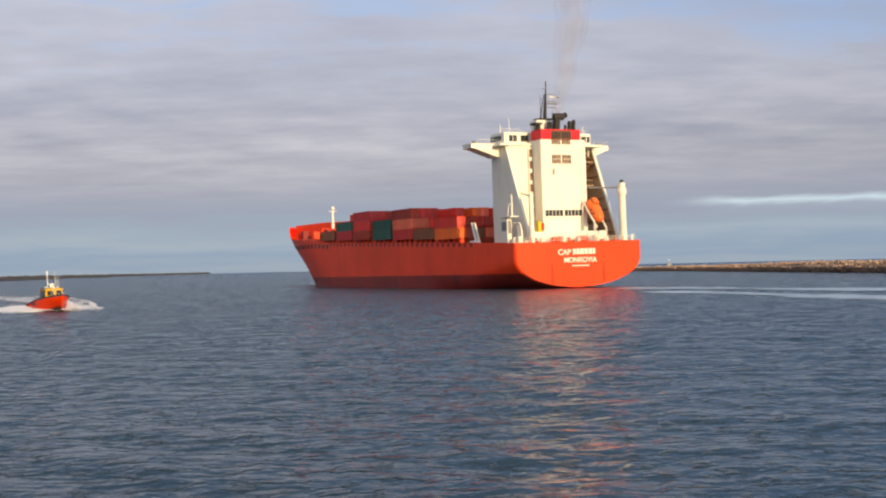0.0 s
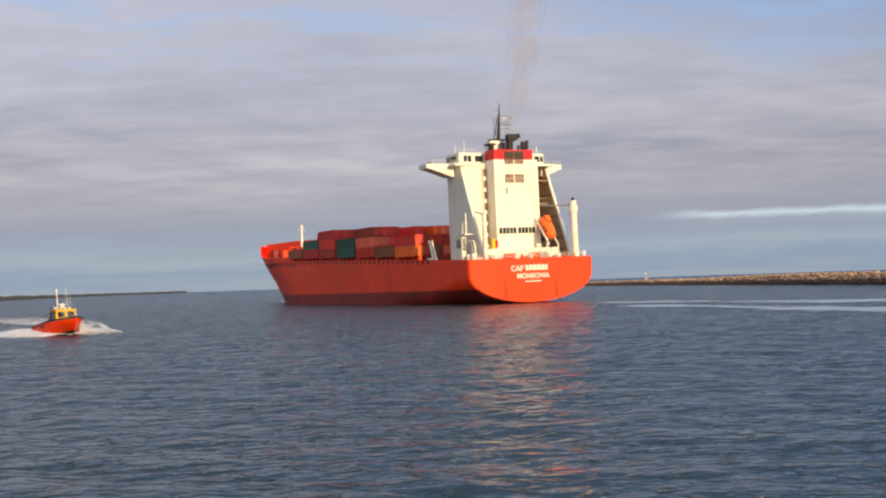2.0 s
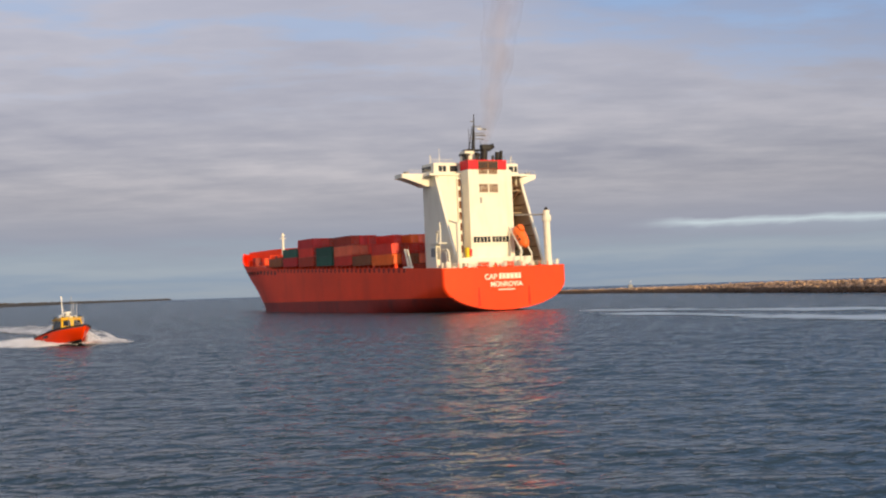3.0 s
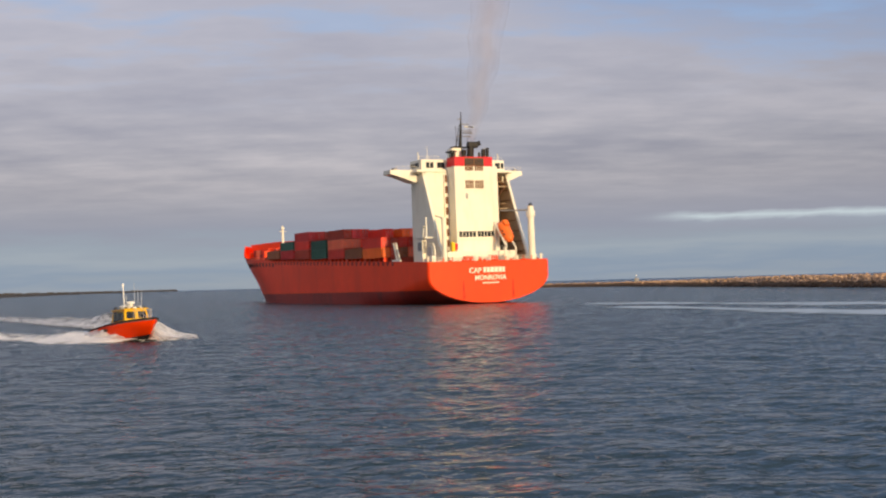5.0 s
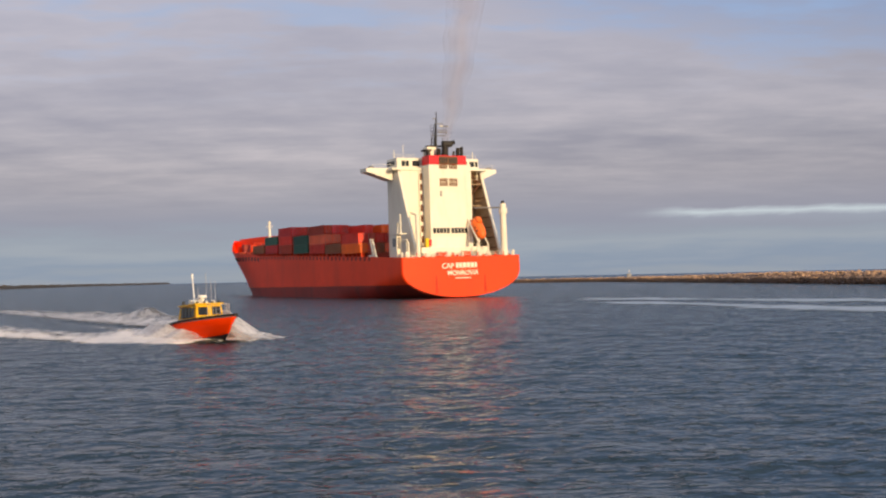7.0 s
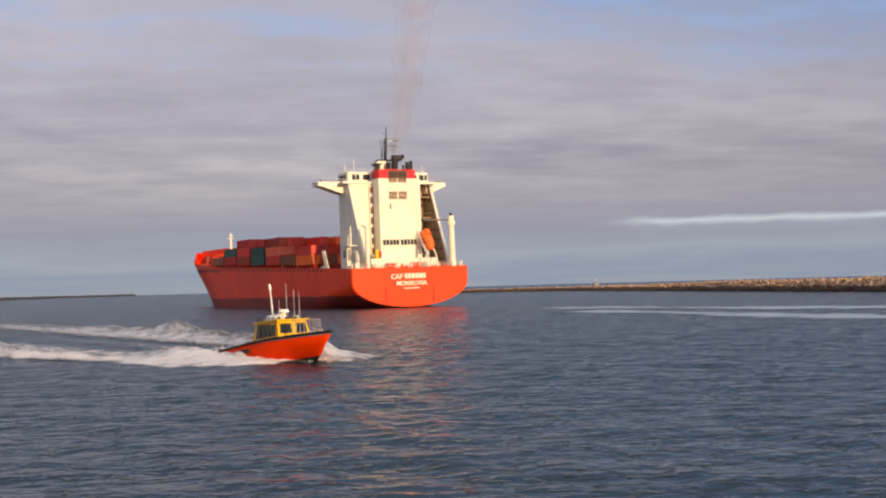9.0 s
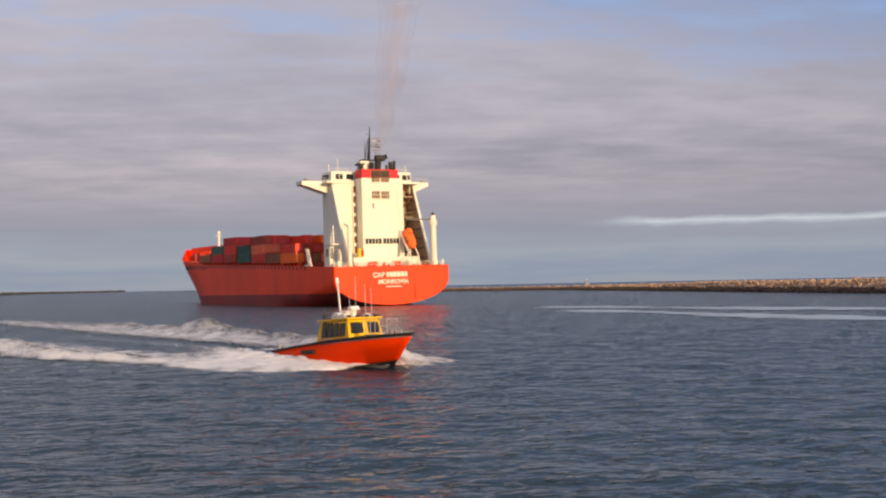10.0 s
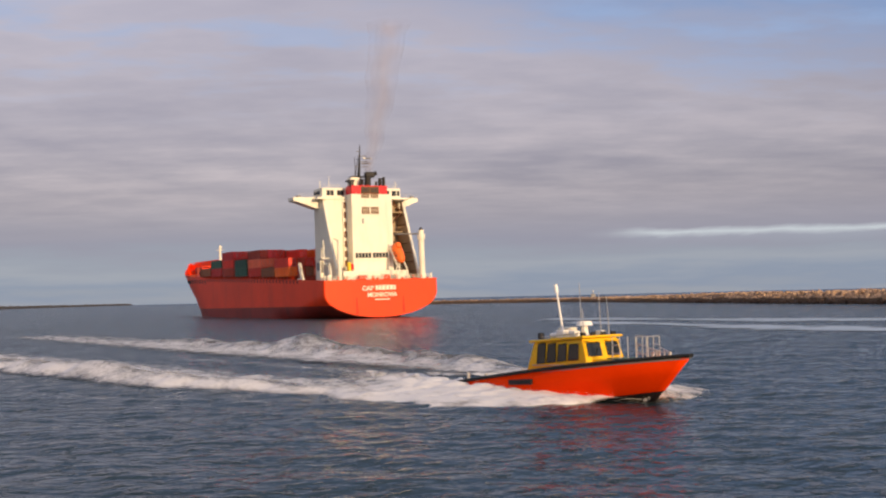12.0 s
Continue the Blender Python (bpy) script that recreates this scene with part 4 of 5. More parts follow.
def build_boat():
    boat = thing("pilot_boat", "orange pilot boat with a yellow cabin throwing white spray at speed", "boat")
    bm = bmesh.new()
    ss = [0, 0.08, 0.18, 0.3, 0.42, 0.54, 0.64, 0.73, 0.81, 0.88, 0.94, 0.98, 1.0]
    rings = []
    for s in ss:
        keel, cw, cz, bw, gz = boat_section(s)
        half = [(0.02, keel), (cw * 0.5, keel + (cz - keel) * 0.55), (cw, cz), (cw + 0.06, cz + 0.05), (cw + (bw - cw) * 0.55, cz + (gz - cz) * 0.5), (bw, gz)]
        ring = [(boat_x(s, z), y, z) for y, z in half] + [(boat_x(s, z), -y, z) for y, z in half[::-1]]
        rings.append(ring)
    loft(bm, rings, closed=True, caps=True)
    # the stem is a narrow strip in the colours of the bands that meet it
    cap = max((f for f in bm.faces if len(f.verts) > 5), key=lambda f: f.calc_center_median().x)
    rim = sorted((v for v in cap.verts if v.co.y > 0), key=lambda v: v.co.z)
    lee = sorted((v for v in cap.verts if v.co.y < 0), key=lambda v: v.co.z)
    bm.faces.remove(cap)
    for i in range(5):
        bm.faces.new((rim[i], rim[i + 1], lee[i + 1], lee[i]))
    bmesh.ops.recalc_face_normals(bm, faces=bm.faces)
    for f in bm.faces:
        c = f.calc_center_median()
        s = (c.x + 12.1) / 13.0
        f.material_index = 1 if c.z < boat_section(min(1, max(0, s)))[2] - 0.02 else 0
        f.smooth = len(f.verts) < 5
    hull = part("hull", bm, [M_BOATHULL, M_BOATDARK], boat, "bright orange hull with black underside")
    # rubbing strake along the gunwale
    for side in (1, -1):
        bm = bmesh.new()
        rings = []
        for s in ss:
            gz, bw = boat_section(s)[4], boat_section(s)[3]
            x = boat_x(s, gz)
            rings.append([(x, side * (bw + 0.09 * math.cos(a)), gz + 0.02 + 0.09 * math.sin(a)) for a in [k * math.pi / 4 for k in range(8)]])
        loft(bm, rings)
        part("rubbing_strake", bm, M_RUBBER, hull, "black rubber strake")
    # deck
    bm = bmesh.new()
    loft(bm, [[(boat_x(s, boat_section(s)[4]), y * (boat_section(s)[3] - 0.05), boat_section(s)[4] + o) for y, o in ((1, -0.04), (-1, -0.04), (-1, -0.14), (1, -0.14))] for s in ss])
    part("deck", bm, M_GREY, boat)
    part("hull_marking", prism(bmesh.new(), [(-7.6, 0.62), (-5.8, 0.72), (-5.8, 1.0), (-7.6, 0.88)], "y", -2.27, -2.15), M_BOATDARK, hull, "dark painted marking")
    build_cabin(boat)
    build_boat_gear(boat)
    return boat


def build_cabin(boat):
    # outline in x, z; front screen rakes aft
    prof = [(-7.35, 1.0), (-6.75, 2.78), (-3.02, 3.0), (-2.72, 2.0), (-2.6, 1.66)]
    bm = bmesh.new()
    prism(bm, prof, "y", -1.36, 1.30)
    for v in bm.verts:
        v.co.y *= 1 - 0.063 * (v.co.z - 1.05)
    bmesh.ops.bevel(bm, geom=bm.edges[:], offset=0.06, segments=2, affect="EDGES")
    cabin = part("cabin", bm, M_CABIN, boat, "yellow painted cabin")
    bm = cube(-6.95, -2.82, -1.36, 1.30, 2.88, 3.0, bevel=0.05)
    for v in bm.verts:
        v.co.z += (v.co.x + 5) * 0.07
    part("roof", bm, M_CABIN, cabin)
    part("trunk", cube(-2.8, -1.3, -0.9, 0.9, 1.6, 2.0, bevel=0.12), M_CABIN, boat)
    # side windows and raked front screens
    for s in (1, -1):
        for x0, x1 in ((-6.4, -5.75), (-5.62, -4.95), (-4.82, -4.15), (-4.0, -3.25)):
            bm = bmesh.new()
            prism(bm, [(x0, 1.72 + 0.09 * (x0 + 6.4)), (x1, 1.72 + 0.09 * (x1 + 6.4)), (x1 - 0.04, 2.74), (x0 + 0.06, 2.68)], "y", -0.03, 0.03)
            for v in bm.verts:
                v.co.y += s * (1.36 if s < 0 else 1.30) * (1 - 0.063 * (v.co.z - 1.05)) + s * 0.005
            pane = part("side_window", bm, M_GLASS_SIDE, cabin)
            bm = bmesh.new()
            for a, b in (((x0, 1.71 + 0.09 * (x0 + 6.4)), (x1, 1.71 + 0.09 * (x1 + 6.4))), ((x1, 1.71 + 0.09 * (x1 + 6.4)), (x1 - 0.04, 2.75)), ((x1 - 0.04, 2.75), (x0 + 0.06, 2.69)), ((x0 + 0.06, 2.69), (x0, 1.71 + 0.09 * (x0 + 6.4)))):
                ends = [(x, s * (1.36 if s < 0 else 1.30) * (1 - 0.063 * (z - 1.05)) + s * 0.03, z) for x, z in (a, b)]
                rod(bm, ends[0], ends[1], 0.028, n=5)
            part("window_frame", bm, M_RUBBER, pane)
    for y0, y1 in ((-1.1, -0.18), (0.2, 1.04)):
        bm = bmesh.new()
        vs = [bm.verts.new(p) for p in ((-2.77, y0, 2.12), (-2.77, y1, 2.12), (-2.97, y1 * 0.95, 2.78), (-2.97, y0 * 0.95, 2.78))]
        f = bm.faces.new(vs)
        r = bmesh.ops.extrude_face_region(bm, geom=[f])
        for v in r["geom"]:
            if isinstance(v, bmesh.types.BMVert):
                v.co += Vector((0.06, 0, 0.02))
        pane = part("windscreen_pane", bm, M_GLASS_DARK, cabin)
        part("wiper", bar((-2.69, (y0 + y1) / 2, 2.1), (-2.8, (y0 + y1) / 2 + 0.22, 2.55), 0.018, n=5), M_RUBBER, pane)
        part("sun_visor", cube(-3.02, -2.74, y0, y1, 2.84, 2.9, bevel=0.02), M_CABIN, cabin)
    for side in (1, -1):
        part("roof_hand_rail", bar((-6.2, side * 1.2, 3.05), (-3.3, side * 1.2, 3.25), 0.025, n=6), M_STEEL, cabin)
        part("side_hand_rail", bar((-6.7, side * 1.4, 1.62), (-3.0, side * 1.42, 1.72), 0.025, n=6), M_STEEL, cabin)
    part("cabin_vent", cube(-6.75, -6.5, -0.5, 0.3, 2.3, 2.7, bevel=0.03), M_RUBBER, cabin)


def build_boat_gear(boat):
    part("mast", bar((-5.25, -0.45, 3.0), (-5.75, -0.45, 5.6), 0.065, 0.045, 10), M_GEAR, boat, "white signal mast")
    part("mast_lamp", bar((-5.7, -0.45, 5.3), (-5.78, -0.45, 5.7), 0.1, 0.1, 8), M_GEAR, boat)
    dome = bar((-3.9, -0.25, 3.62), (-3.9, -0.25, 3.84), 0.42, 0.34, 14)
    part("radar_dome", dome, M_GEAR, boat, "white radar dome", smooth=False)
    part("radar_foot", bar((-3.9, -0.25, 3.05), (-3.9, -0.25, 3.64), 0.2, 0.16), M_GEAR, boat)
    for x, y, h in ((-3.35, 0.35, 5.25), (-3.1, 0.65, 5.0), (-3.2, -0.9, 4.5), (-5.0, 0.55, 5.75)):
        part("whip_aerial", bar((x, y, 3.0), (x - 0.1, y, h), 0.03, 0.018, 6), M_STEEL, boat)
    for x, y in ((-6.4, -1.1), (-6.1, 0.9), (-5.5, -0.6), (-5.2, 0.5)):
        part("roof_lamp", cube(x, x + 0.25, y - 0.14, y + 0.14, 2.95, 3.25, bevel=0.05), M_GEAR if y > 0 else M_DARK, boat)
    part("liferaft", bar((-6.0, -0.6, 3.08), (-5.1, -0.6, 3.15), 0.17, 0.17, 12), M_GEAR, boat)
    for x, y, w in ((-3.9, -0.9, 0.3), (-3.6, 0.6, 0.25), (-4.8, -0.85, 0.35), (-5.6, 0.2, 0.5)):
        part("roof_box", cube(x - w, x + w * 0.6, y - w * 0.6, y + w * 0.6, 3.0, 3.2 + w * 0.6, bevel=0.05), M_GEAR if w < 0.4 else M_BUFF, boat)
    for y in (-1.0, -0.35, 0.35, 1.0):
        part("roof_floodlight", cube(-3.3, -3.1, y - 0.12, y + 0.12, 3.1, 3.3, bevel=0.03), M_DARK, boat)
    # boarding rails on the foredeck, set in from the gunwale
    for side in (-1, 1):
        tops = []
        for x, y in ((-1.35, 0.8), (-0.9, 0.74), (-0.45, 0.66), (0.0, 0.58), (0.55, 0.42)):
            base = 1.6 + 0.1 * (x + 1.4)
            part("rail_post", bar((x, side * y, base), (x, side * y, 3.1), 0.024, n=6), M_STEEL, boat)
            tops.append((x, side * y))
        for z in (2.3, 2.7, 3.1):
            for (x0, y0), (x1, y1) in ((tops[0], tops[1]), (tops[3], tops[4])):
                part("hand_rail", bar((x0, y0, z), (x1, y1, z), 0.021, n=6), M_STEEL, boat)
        part("bow_rail", bar((0.55, side * 0.42, 2.6), (1.5, side * 0.12, 2.35), 0.028, n=6), M_STEEL, boat)
        part("bow_rail_post", bar((1.0, side * 0.26, 1.95), (1.0, side * 0.26, 2.46), 0.028, n=6), M_STEEL, boat)
    part("hand_rail", bar((0.55, -0.42, 3.1), (0.55, 0.42, 3.1), 0.024, n=6), M_STEEL, boat)
    part("deck_mat", cube(-2.0, -0.6, -0.6, 0.6, 1.98, 2.06, bevel=0.02), CONTAINER_PAINT["green"], boat)
    for x, y in ((0.7, 0.22), (1.6, 0.0), (0.7, -0.22), (-11.6, -1.9), (-11.6, 1.9), (-9.8, -2.05)):
        z = 2.05 if x > 0 else 0.75
        part("bollard", bar((x, y, z - 0.1), (x, y, z + 0.35), 0.07, 0.09, 8), M_STEEL, boat)


boat = build_boat()


# ---- foam and spray round the boat ----
def foam_material(name, cut, soft, scale, relief=0.35):
    """White froth, ragged by noise and thinned by the sheet's own cover value."""
    m = bpy.data.materials.new(name)
    m.use_nodes = True
    nt = m.node_tree
    N, L = nt.nodes.new, nt.links.new
    b = nt.nodes["Principled BSDF"]
    b.inputs["Base Color"].default_value = (0.74, 0.71, 0.69, 1)
    b.inputs["Roughness"].default_value = 0.9
    co = N("ShaderNodeTexCoord").outputs["Object"]
    total = None
    for s, w, stretch in ((scale, 0.6, (0.45, 1, 1)), (scale * 4.5, 0.4, (0.6, 1, 1))):
        mp = N("ShaderNodeMapping")
        mp.inputs["Scale"].default_value = stretch
        L(co, mp.inputs[0])
        n = N("ShaderNodeTexNoise")
        n.inputs["Scale"].default_value, n.inputs["Detail"].default_value = s, 6
        L(mp.outputs[0], n.inputs["Vector"])
        k = N("ShaderNodeMath")
        k.operation = "MULTIPLY"
        k.inputs[1].default_value = w
        L(n.outputs["Fac"], k.inputs[0])
        if total is None:
            total = k.outputs[0]
        else:
            a = N("ShaderNodeMath")
            L(total, a.inputs[0])
            L(k.outputs[0], a.inputs[1])
            total = a.outputs[0]
    at = N("ShaderNodeAttribute")
    at.attribute_name = "cover"
    a = N("ShaderNodeMath")
    L(total, a.inputs[0])
    L(at.outputs["Fac"], a.inputs[1])
    r = N("ShaderNodeMapRange")
    r.interpolation_type = "SMOOTHSTEP"
    r.inputs["From Min"].default_value, r.inputs["From Max"].default_value = cut, cut + soft
    L(a.outputs[0], r.inputs["Value"])
    L(r.outputs["Result"], b.inputs["Alpha"])
    bp = N("ShaderNodeBump")
    bp.inputs["Strength"].default_value, bp.inputs["Distance"].default_value = relief, 0.25
    L(total, bp.inputs["Height"])
    L(bp.outputs[0], b.inputs["Normal"])
    return m


M_FOAM = foam_material("wake_foam", 0.90, 0.50, 0.8)
M_MIST = foam_material("spray_mist", 0.52, 0.85, 0.7, 0.08)
M_SPRAY = material("spray_drops", (0.82, 0.80, 0.78), 0.9, vary=0.05, scale=2)


def foam_sheet(name, xs, us, place, mat):
    """A sheet over back distance and spread; place(d, u) gives (x, y, z, cover)."""
    pts = [place(d, u) for d in xs for u in us]
    nu = len(us)
    fs = [(i * nu + j, i * nu + j + 1, (i + 1) * nu + j + 1, (i + 1) * nu + j) for i in range(len(xs) - 1) for j in range(nu - 1)]
    me = bpy.data.meshes.new(name)
    me.from_pydata([p[:3] for p in pts], [], fs)
    at = me.attributes.new("cover", "FLOAT", "POINT")
    at.data.foreach_set("value", [p[3] for p in pts])
    me.polygons.foreach_set("use_smooth", [True] * len(me.polygons))
    me.materials.append(mat)
    return new(name, me)


def rough(x, y, s, seed):
    return noise.noise(Vector((x * s, y * s, seed)))


OUTER = ((-1.0, 0.5), (-0.3, 2.6), (1, 6.0), (3, 7.8), (7, 9.0), (17, 10.3), (27, 13.4), (54, 16.0), (100, 18.5), (170, 21.0))
SPRAY_TOP = ((-1.0, 0.02), (0.0, 0.15), (1.5, 0.12), (4, 0.25), (8, 0.42), (12, 0.52), (16, 0.62), (24, 0.4), (60, 0.12), (170, 0.05))
FAN = ((-1.0, 0.0), (0.0, 0.1), (1.2, 0.2), (4, 0.3), (8, 0.3), (14, 0.2), (20, 0.0))
CREST = ((8, 0.0), (18, 0.4), (28, 1.0), (42, 1.3), (60, 1.1), (110, 0.6), (170, 0.25))


def wake_place(side):
    def place(d, u):
        late = 1.8 if side < 0 else 0.0
        outer = profile(d - late, OUTER) * (1.0 if side > 0 else profile(d, ((15, 1.0), (30, 1.1), (170, 1.15)))) + 0.7 * rough(d, side * 3.0, 0.35, 1.0)
        s = min(1.0, max(0.0, (12.1 - d) / 12.6))
        inner = max(0.0, boat_section(s)[1] - 0.25) if d < 12.1 else max(0.15, 1.7 - 0.12 * (d - 12.1))
        y = inner + (outer - inner) * u
        top = profile(d - late, SPRAY_TOP) * (0.65 if side > 0 else 1.0)
        z = 0.16 + top * (1 - u) ** 1.3 * (0.75 + 0.5 * rough(d, u * 3 + side * 9, 0.7, 2.0) + 0.3 * rough(d, u * 6, 2.0, 5.0))
        # the sheet of water thrown out by the bow
        z += profile(d - late, FAN) * math.exp(-((u - 0.32) / 0.26) ** 2) * (0.8 + 0.5 * rough(d, u * 4 + side, 0.9, 7.0)) * (1.0 if side > 0 else 0.45)
        crest = profile(d, CREST) * (1 + 0.55 * rough(d, side * 5, 0.16, 3.0))
        if side > 0:
            crest += 1.5 * math.exp(-((d - 58) / 6) ** 2) + 0.4 * math.exp(-((d - 88) / 8) ** 2)
        z += crest * math.exp(-((u - 0.80) / 0.13) ** 2) + 0.10 * rough(d, y, 1.1, side * 4.0)
        z = z * (1 - u ** 5) - 0.12 * u ** 5
        # thick near the boat, then two bands: the broken crest and the churned middle
        near = max(0.0, min(1.0, (30 - d) / 20))
        band = math.exp(-((u - 0.86) / 0.11) ** 2) * profile(d, ((0, 0.5), (20, 0.70), (70, 0.68), (150, 0.60), (170, 0.3)))
        slope = math.exp(-((u - 0.58) / 0.34) ** 2) * profile(d, ((0, 0.4), (20, 0.58), (60, 0.66), (110, 0.64), (150, 0.58), (170, 0.3)) if side > 0 else ((0, 0.5), (20, 0.56), (60, 0.62), (110, 0.54), (170, 0.40)))
        mid = math.exp(-(y / (1.6 + 0.02 * d)) ** 2) * profile(d, ((12, 0.7), (20, 0.48), (30, 0.36), (60, 0.35), (170, 0.22)))
        thick = near * ((0.98 - 0.30 * u) if side < 0 else (0.90 - 0.34 * u)) * (1 + 0.25 * rough(d, y, 0.8, 11.0))
        if side > 0 and d > 20:  # the far arm is thinner
            band, slope = band - 0.02, slope - 0.02
        cover = max(thick, band, mid, slope) + 0.16 * max(0.0, 1 - d / 170) * min(1.0, max(0.0, d / 12))
        cover *= min(1.0, (1 - u) / 0.10) ** 0.7 if u > 0.9 else 1.0
        cover *= min(1.0, max(0.0, d - late + 1.05) / 0.9)
        return (-d, side * y, z, cover)
    return place


def build_wake():
    ds, d = [], -1.0
    while d < 170:
        ds.append(d)
        d += 0.22 if d < 30 else 0.5
    us = [k / 44 for k in range(45)]
    out = []
    for side in (1, -1):
        ob = foam_sheet("wake_foam", ds, us, wake_place(side), M_FOAM)
        out.append(tagged(ob, "white churned foam and broken wake crest trailing the pilot boat", "wake", "foam of the pilot boat", "stuff"))
    # flung drops: small ragged flakes over the bow spray and crests
    rng = random.Random(31)
    vs, fs = [], []
    tetra = [Vector(p) for p in ((1, 1, 1), (1, -1, -1), (-1, 1, -1), (-1, -1, 1))]
    for k in range(5000):
        side = rng.choice((1, -1))
        if rng.random() < 0.72:
            d = -0.4 + 15 * rng.random() ** 1.2
            u = rng.random() ** 1.2
            x, y, z, c = wake_place(side)(d, u)
            z += abs(rng.gauss(0, 0.09)) * (1 - 0.6 * u)
        else:
            d = rng.uniform(14, 75)
            x, y, z, c = wake_place(side)(d, min(1, max(0, rng.gauss(0.82, 0.09))))
            z += abs(rng.gauss(0, 0.12))
        r = rng.uniform(0.004, 0.011)
        q = Euler((rng.uniform(0, 6), rng.uniform(0, 6), 0)).to_matrix()
        n0 = len(vs)
        vs += [Vector((x, y, z)) + q @ p * r for p in tetra]
        fs += [(n0, n0 + 1, n0 + 2), (n0, n0 + 2, n0 + 3), (n0, n0 + 3, n0 + 1), (n0 + 1, n0 + 3, n0 + 2)]
    me = bpy.data.meshes.new("spray")
    me.from_pydata(vs, [], fs)
    me.materials.append(M_SPRAY)
    out.append(tagged(new("spray", me), "white spray drops flung up by the pilot boat's bow", "spray", "foam of the pilot boat", "stuff"))
    return out


wake = build_wake()


def build_high_spray():
    """Soft clouds of spray flung out on both bows, each in nested thin shells."""
    out = []
    for side, d0, d1, wide, tall in ((1, -1.4, 12.0, 6.6, 3.3), (-1, 1.0, 16.0, 3.8, 2.0)):
        for k in range(2):
            shell = 1.0 - 0.3 * k

            def place(d, u):
                s = min(1.0, max(0.0, (12.1 - d) / 12.6))
                q = (d - d0) / (d1 - d0)
                inner = boat_section(s)[1] + 0.1
                arch = math.sin(math.pi * min(1.0, max(0.0, q))) ** 0.6
                fall = max(0.0, 1 - u) ** 1.25 * min(1.0, 0.45 + u / 0.2)
                z = tall * shell * arch * fall * (0.9 + 0.35 * rough(d, u * 2, 0.5, side * 8.0 + k * 0.4)) - 0.1 * u
                cover = 0.52 * min(1.0, 5 * q, 3 * (1 - q)) * min(1.0, (1 - u) / 0.45) * min(1.0, u / 0.08 + 0.4) + 0.1 * k
                return (-d, side * (inner + wide * shell * u * (0.35 + 0.65 * max(0.0, q) ** 0.5)), z, cover)
            ob = foam_sheet("high_spray", [d0 + (d1 - d0) * j / 60 for j in range(61)], [j / 24 for j in range(25)], place, M_MIST)
            out.append(tagged(ob, "thin white cloud of spray thrown up beside the pilot boat", "spray", "foam of the pilot boat", "stuff"))
    return out


high_spray = build_high_spray()


# ---- slick water and foam left by the ship ----
def slick_material():
    m = bpy.data.materials.new("slick_painted_sheen")
    m.use_nodes = True
    nt = m.node_tree
    N, L = nt.nodes.new, nt.links.new
    b = nt.nodes["Principled BSDF"]
    # pale base colour stands in for bright sky mirrored by smooth water
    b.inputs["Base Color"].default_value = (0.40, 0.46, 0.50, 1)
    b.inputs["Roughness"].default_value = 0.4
    b.inputs["IOR"].default_value = 1.33
    co = N("ShaderNodeTexCoord").outputs["Object"]
    n = N("ShaderNodeTexNoise")
    n.inputs["Scale"].default_value, n.inputs["Detail"].default_value = 0.5, 4
    L(co, n.inputs["Vector"])
    bp = N("ShaderNodeBump")
    bp.inputs["Distance"].default_value = 0.05
    L(n.outputs["Fac"], bp.inputs["Height"])
    L(bp.outputs[0], b.inputs["Normal"])
    at = N("ShaderNodeAttribute")
    at.attribute_name = "cover"
    big = N("ShaderNodeTexNoise")
    big.inputs["Scale"].default_value, big.inputs["Detail"].default_value = 0.12, 5
    L(co, big.inputs["Vector"])
    a = N("ShaderNodeMath")
    L(big.outputs["Fac"], a.inputs[0])
    L(at.outputs["Fac"], a.inputs[1])
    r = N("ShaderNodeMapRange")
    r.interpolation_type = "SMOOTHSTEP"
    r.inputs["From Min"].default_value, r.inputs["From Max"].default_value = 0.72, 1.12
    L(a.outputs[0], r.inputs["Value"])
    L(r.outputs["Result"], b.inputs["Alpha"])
    return m


M_SLICK = slick_material()


def slick(points, width):
    """A smooth strip on the water, pale with painted sky sheen, along a line of (x, y)."""
    line = along(points, 3.0)

    def place(k, u):
        x, y, dx, dy = line[k]
        w = width * (0.7 + 0.6 * rough(k, 0, 0.11, 6.0)) * (u - 0.5)
        end = min(1.0, k / 6, (len(line) - 1 - k) / 6)
        return (x - dy * w, y + dx * w, 0.08, 0.70 * end * (1 - abs(2 * u - 1) ** 2))
    ob = foam_sheet("slick", range(len(line)), [j / 6 for j in range(7)], place, M_SLICK)
    return tagged(ob, "smooth slick from the ship's wake, pale with painted sky sheen", "wake", "slicks of the ship", "stuff")


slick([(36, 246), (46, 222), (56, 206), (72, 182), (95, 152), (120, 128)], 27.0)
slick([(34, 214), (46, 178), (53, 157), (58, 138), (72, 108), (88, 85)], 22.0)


def bow_foam():
    """A line of froth where the ship's side and stem cut the water."""
    def place(k, u):
        x = 174 - k * 2.0
        b = half_breadth(x, 0.2)
        return (x, b - 0.3 + u * (1.4 + 0.8 * rough(k, 0, 0.3, 1.0)), 0.25 + 0.3 * (1 - u), 0.62 - 0.4 * k / 40)
    ob = foam_sheet("bow_foam", range(40), (0, 0.5, 1), place, M_FOAM)
    return tagged(ob, "thin white froth along the ship's waterline", "wake", kind="stuff")


froth = bow_foam()


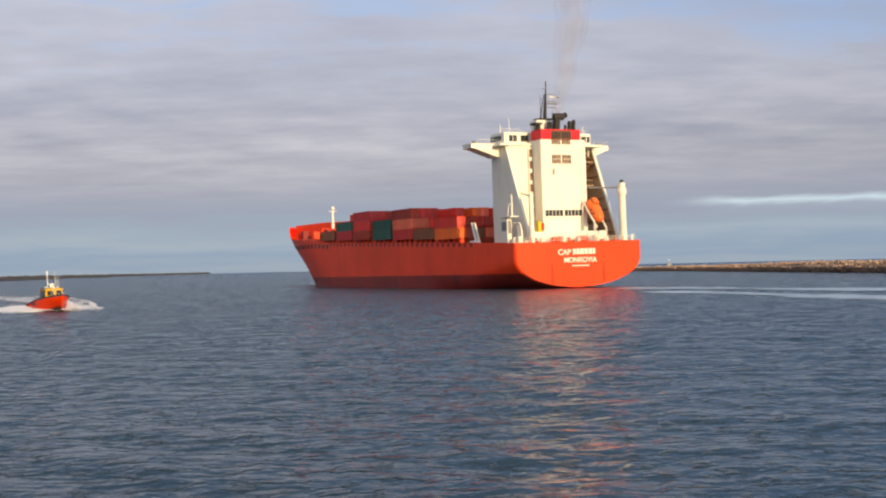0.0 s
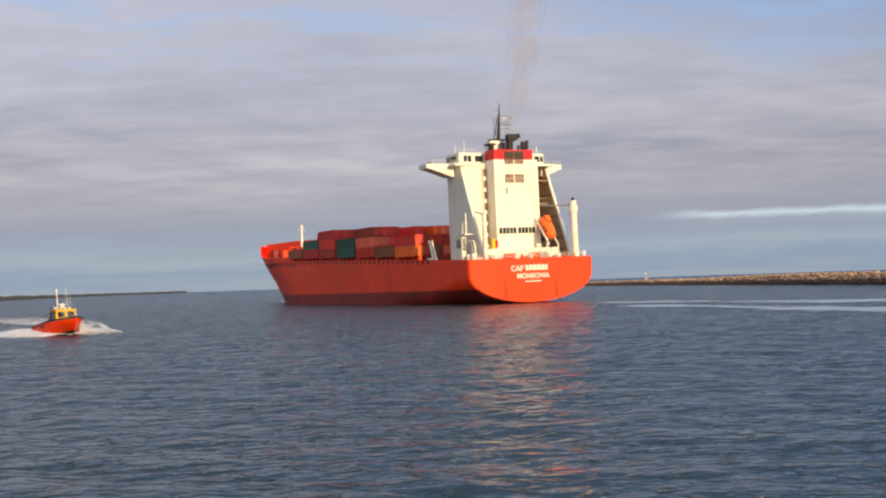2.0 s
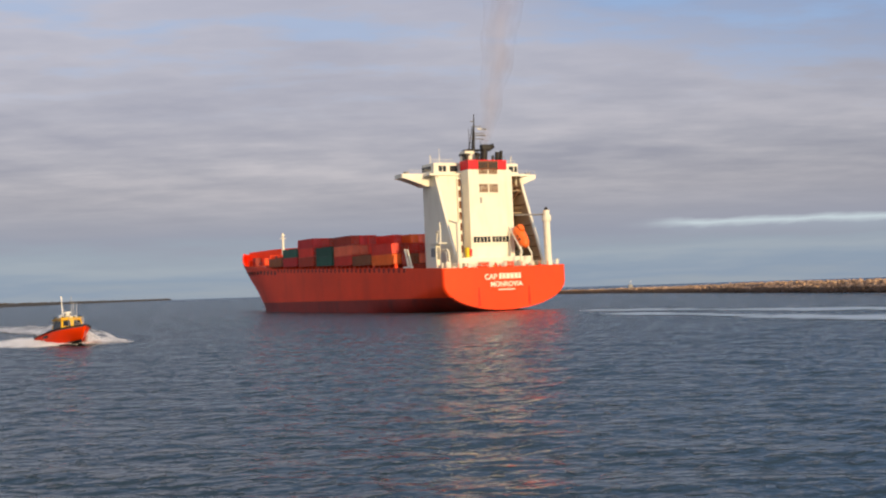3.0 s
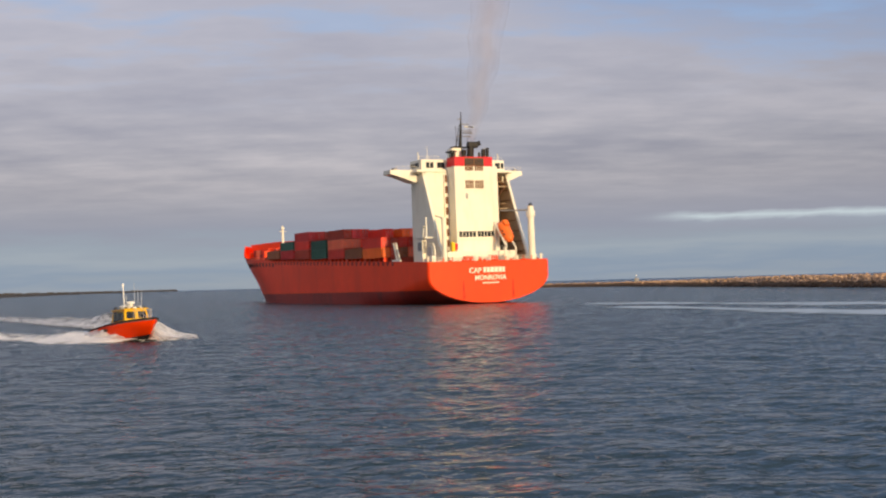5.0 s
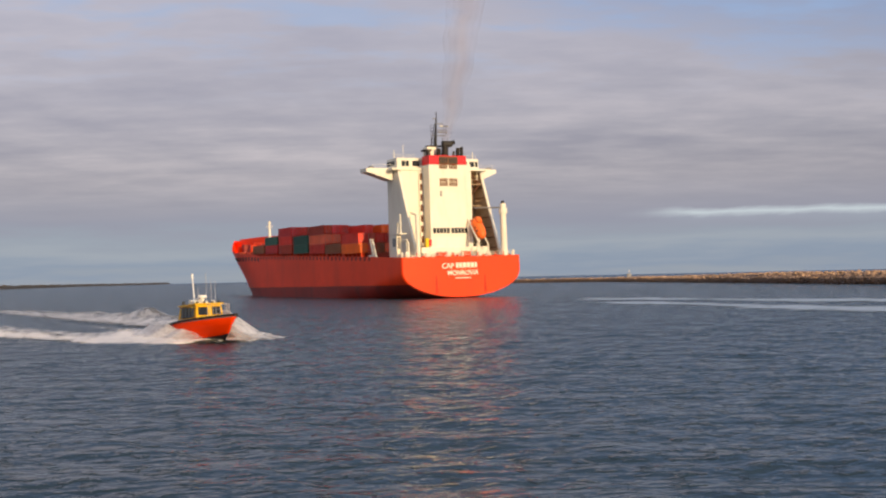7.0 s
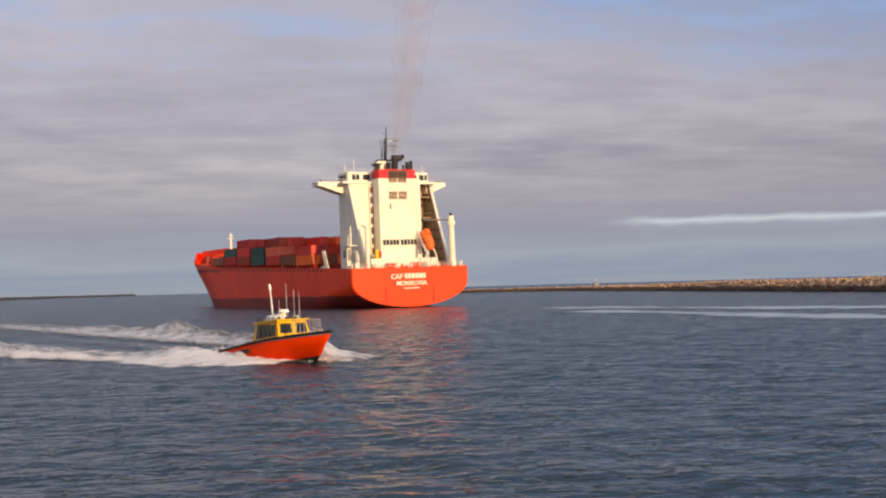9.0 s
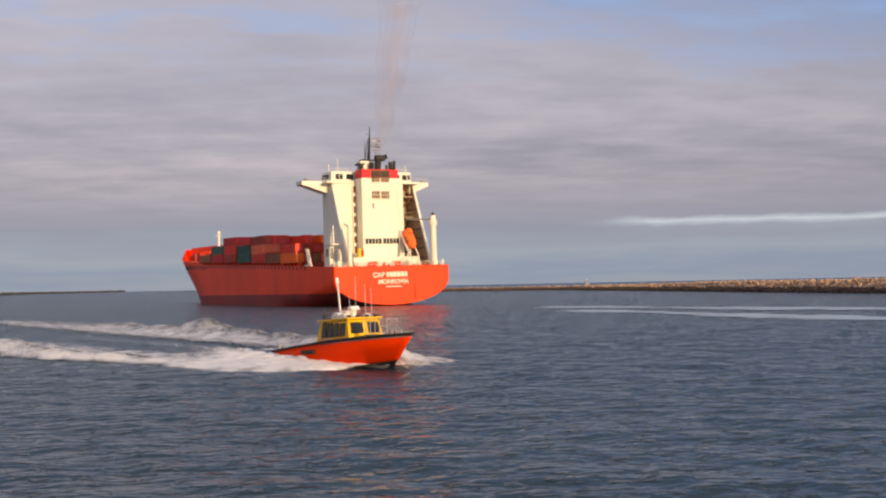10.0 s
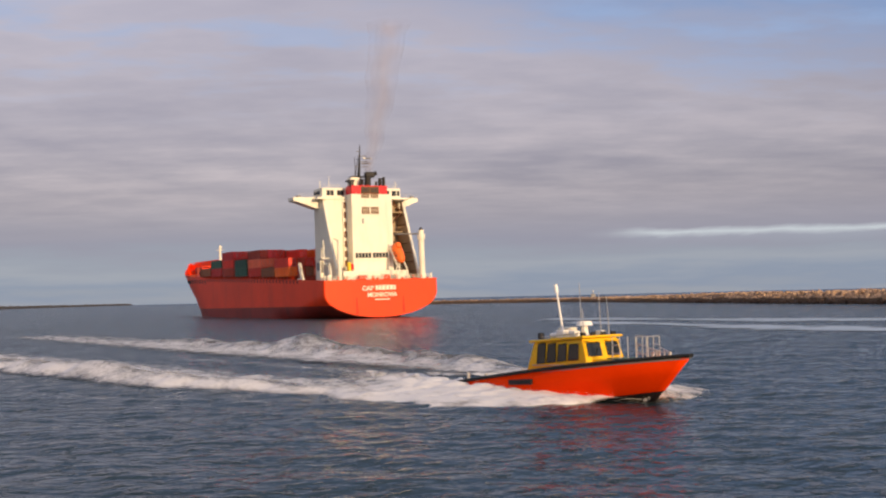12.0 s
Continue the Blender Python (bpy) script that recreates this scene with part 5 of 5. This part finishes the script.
# ---- funnel smoke: thin brown puffs that rise with the ship ----
def smoke_material():
    m = bpy.data.materials.new("thin_smoke")
    m.use_nodes = True
    nt = m.node_tree
    N, L = nt.nodes.new, nt.links.new
    b = nt.nodes["Principled BSDF"]
    b.inputs["Base Color"].default_value = (0.42, 0.29, 0.19, 1)
    b.inputs["Roughness"].default_value = 1.0
    b.inputs["Specular IOR Level"].default_value = 0.0
    co = N("ShaderNodeTexCoord").outputs["Object"]
    n = N("ShaderNodeTexNoise")
    n.inputs["Scale"].default_value, n.inputs["Detail"].default_value = 0.2, 4
    L(co, n.inputs["Vector"])
    r = N("ShaderNodeMapRange")
    r.inputs["From Min"].default_value, r.inputs["From Max"].default_value = 0.35, 0.75
    r.inputs["To Min"].default_value, r.inputs["To Max"].default_value = 0.015, 0.062
    L(n.outputs["Fac"], r.inputs["Value"])
    L(r.outputs["Result"], b.inputs["Alpha"])
    return m


def build_smoke():
    mat = smoke_material()
    bm = bmesh.new()
    for shell in (1.1, 0.75, 0.42):
        rings = []
        for k in range(34):
            z = 39.0 + k * 1.25
            s = k / 33
            cx = 8.6 - 3.0 * s + 1.2 * noise.noise(Vector((0, 0, z * 0.09)))
            cy = -1.0 - 6.5 * s + 1.3 * noise.noise(Vector((7, 0, z * 0.08)))
            r = (0.9 + 4.2 * s ** 0.7) * shell * (1 if k else 0.3)
            rings.append([(cx + r * (1 + 0.45 * noise.noise(Vector((math.cos(a), math.sin(a), z * 0.16 + shell)))) * math.cos(a),
                           cy + r * (1 + 0.45 * noise.noise(Vector((math.cos(a), math.sin(a), z * 0.16 + shell + 3)))) * math.sin(a), z) for a in [2 * math.pi * i / 20 for i in range(20)]])
        loft(bm, rings, caps=False)
    ob = new("funnel_smoke", mesh_of("funnel_smoke", bm, mat, smooth=True))
    return tagged(ob, "thin brown exhaust smoke rising from the ship's funnel", "smoke", kind="stuff")


smoke = build_smoke()


# ---- motion ----
def ship_pose(t):
    u = t / 12
    x = 30.16 - 27.84 * u + 1.24 * u * u
    y = 248.11 + 46.69 * u + 3.70 * u * u
    h = 26.52 - 2.86 * u - 0.20 * u * u
    return pose(x, y, 0, -0.7, 0, 90 + h)


NEARER = ((0, 0.94), (2, 0.953), (4, 0.962), (6, 0.966), (7, 0.973), (8, 0.986), (9, 0.997), (10, 1.0))


def boat_pose(t):
    u = t / 12
    x = -59.85 + 77.69 * u - 4.92 * u * u
    y = 175.16 - 139.13 * u + 16.66 * u * u
    near = profile(t, NEARER)
    lift = profile(t, ((0, 0.2), (6.8, 0.2), (9.0, 0.0)))
    yaw = profile(t, ((0, 0.0), (2.5, 0.5), (4.5, 1.0), (6, 1.4), (8, -0.5), (10, -1.5), (12, 0.0)))
    return pose(x * near + lift, y * near, lift, 0, -0.6 * math.sin(t * 2.3), -59.0 + yaw)


def spray_pose(t, lee):
    """The bow slams and throws its spray highest in the middle of the run."""
    m = wake_pose(t)
    late = (0.8, 0.8) if lee else (0.62, 0.5)
    m.translation.z = -2.3 * (1 - profile(t, ((0, 0.5), (3, 0.55), (4.8, 0.75), (5.5, 0.95), (6.5, 1.0), (7.2, 0.98), (9.0, late[0]), (12, late[1]))))
    return m


def wake_pose(t):
    at = boat_pose(t).translation
    return pose(at.x, at.y, 0, 0, 0, -59.0)


def motions():
    beat = [k * 0.5 for k in range(25)]
    walk(ship, [(t, ship_pose(t)) for t in beat[::2]])
    for crate, spot in CARGO:
        walk(crate, [(t, ship_pose(t) @ spot) for t in beat[::2]])
    for carried in (smoke, froth):
        walk(carried, [(t, ship_pose(t)) for t in beat[::2]])
    walk(boat, [(t, boat_pose(t)) for t in beat])
    for carried in wake:
        walk(carried, [(t, wake_pose(t)) for t in beat])
    for k, carried in enumerate(high_spray):
        walk(carried, [(t, spray_pose(t, k < 2)) for t in beat])
    walk(water, [(0.0, pose(0, 0, 0)), (6.0, pose(-2.0, -4.5, 0)), (12.0, pose(-4.0, -9.0, 0))])


motions()
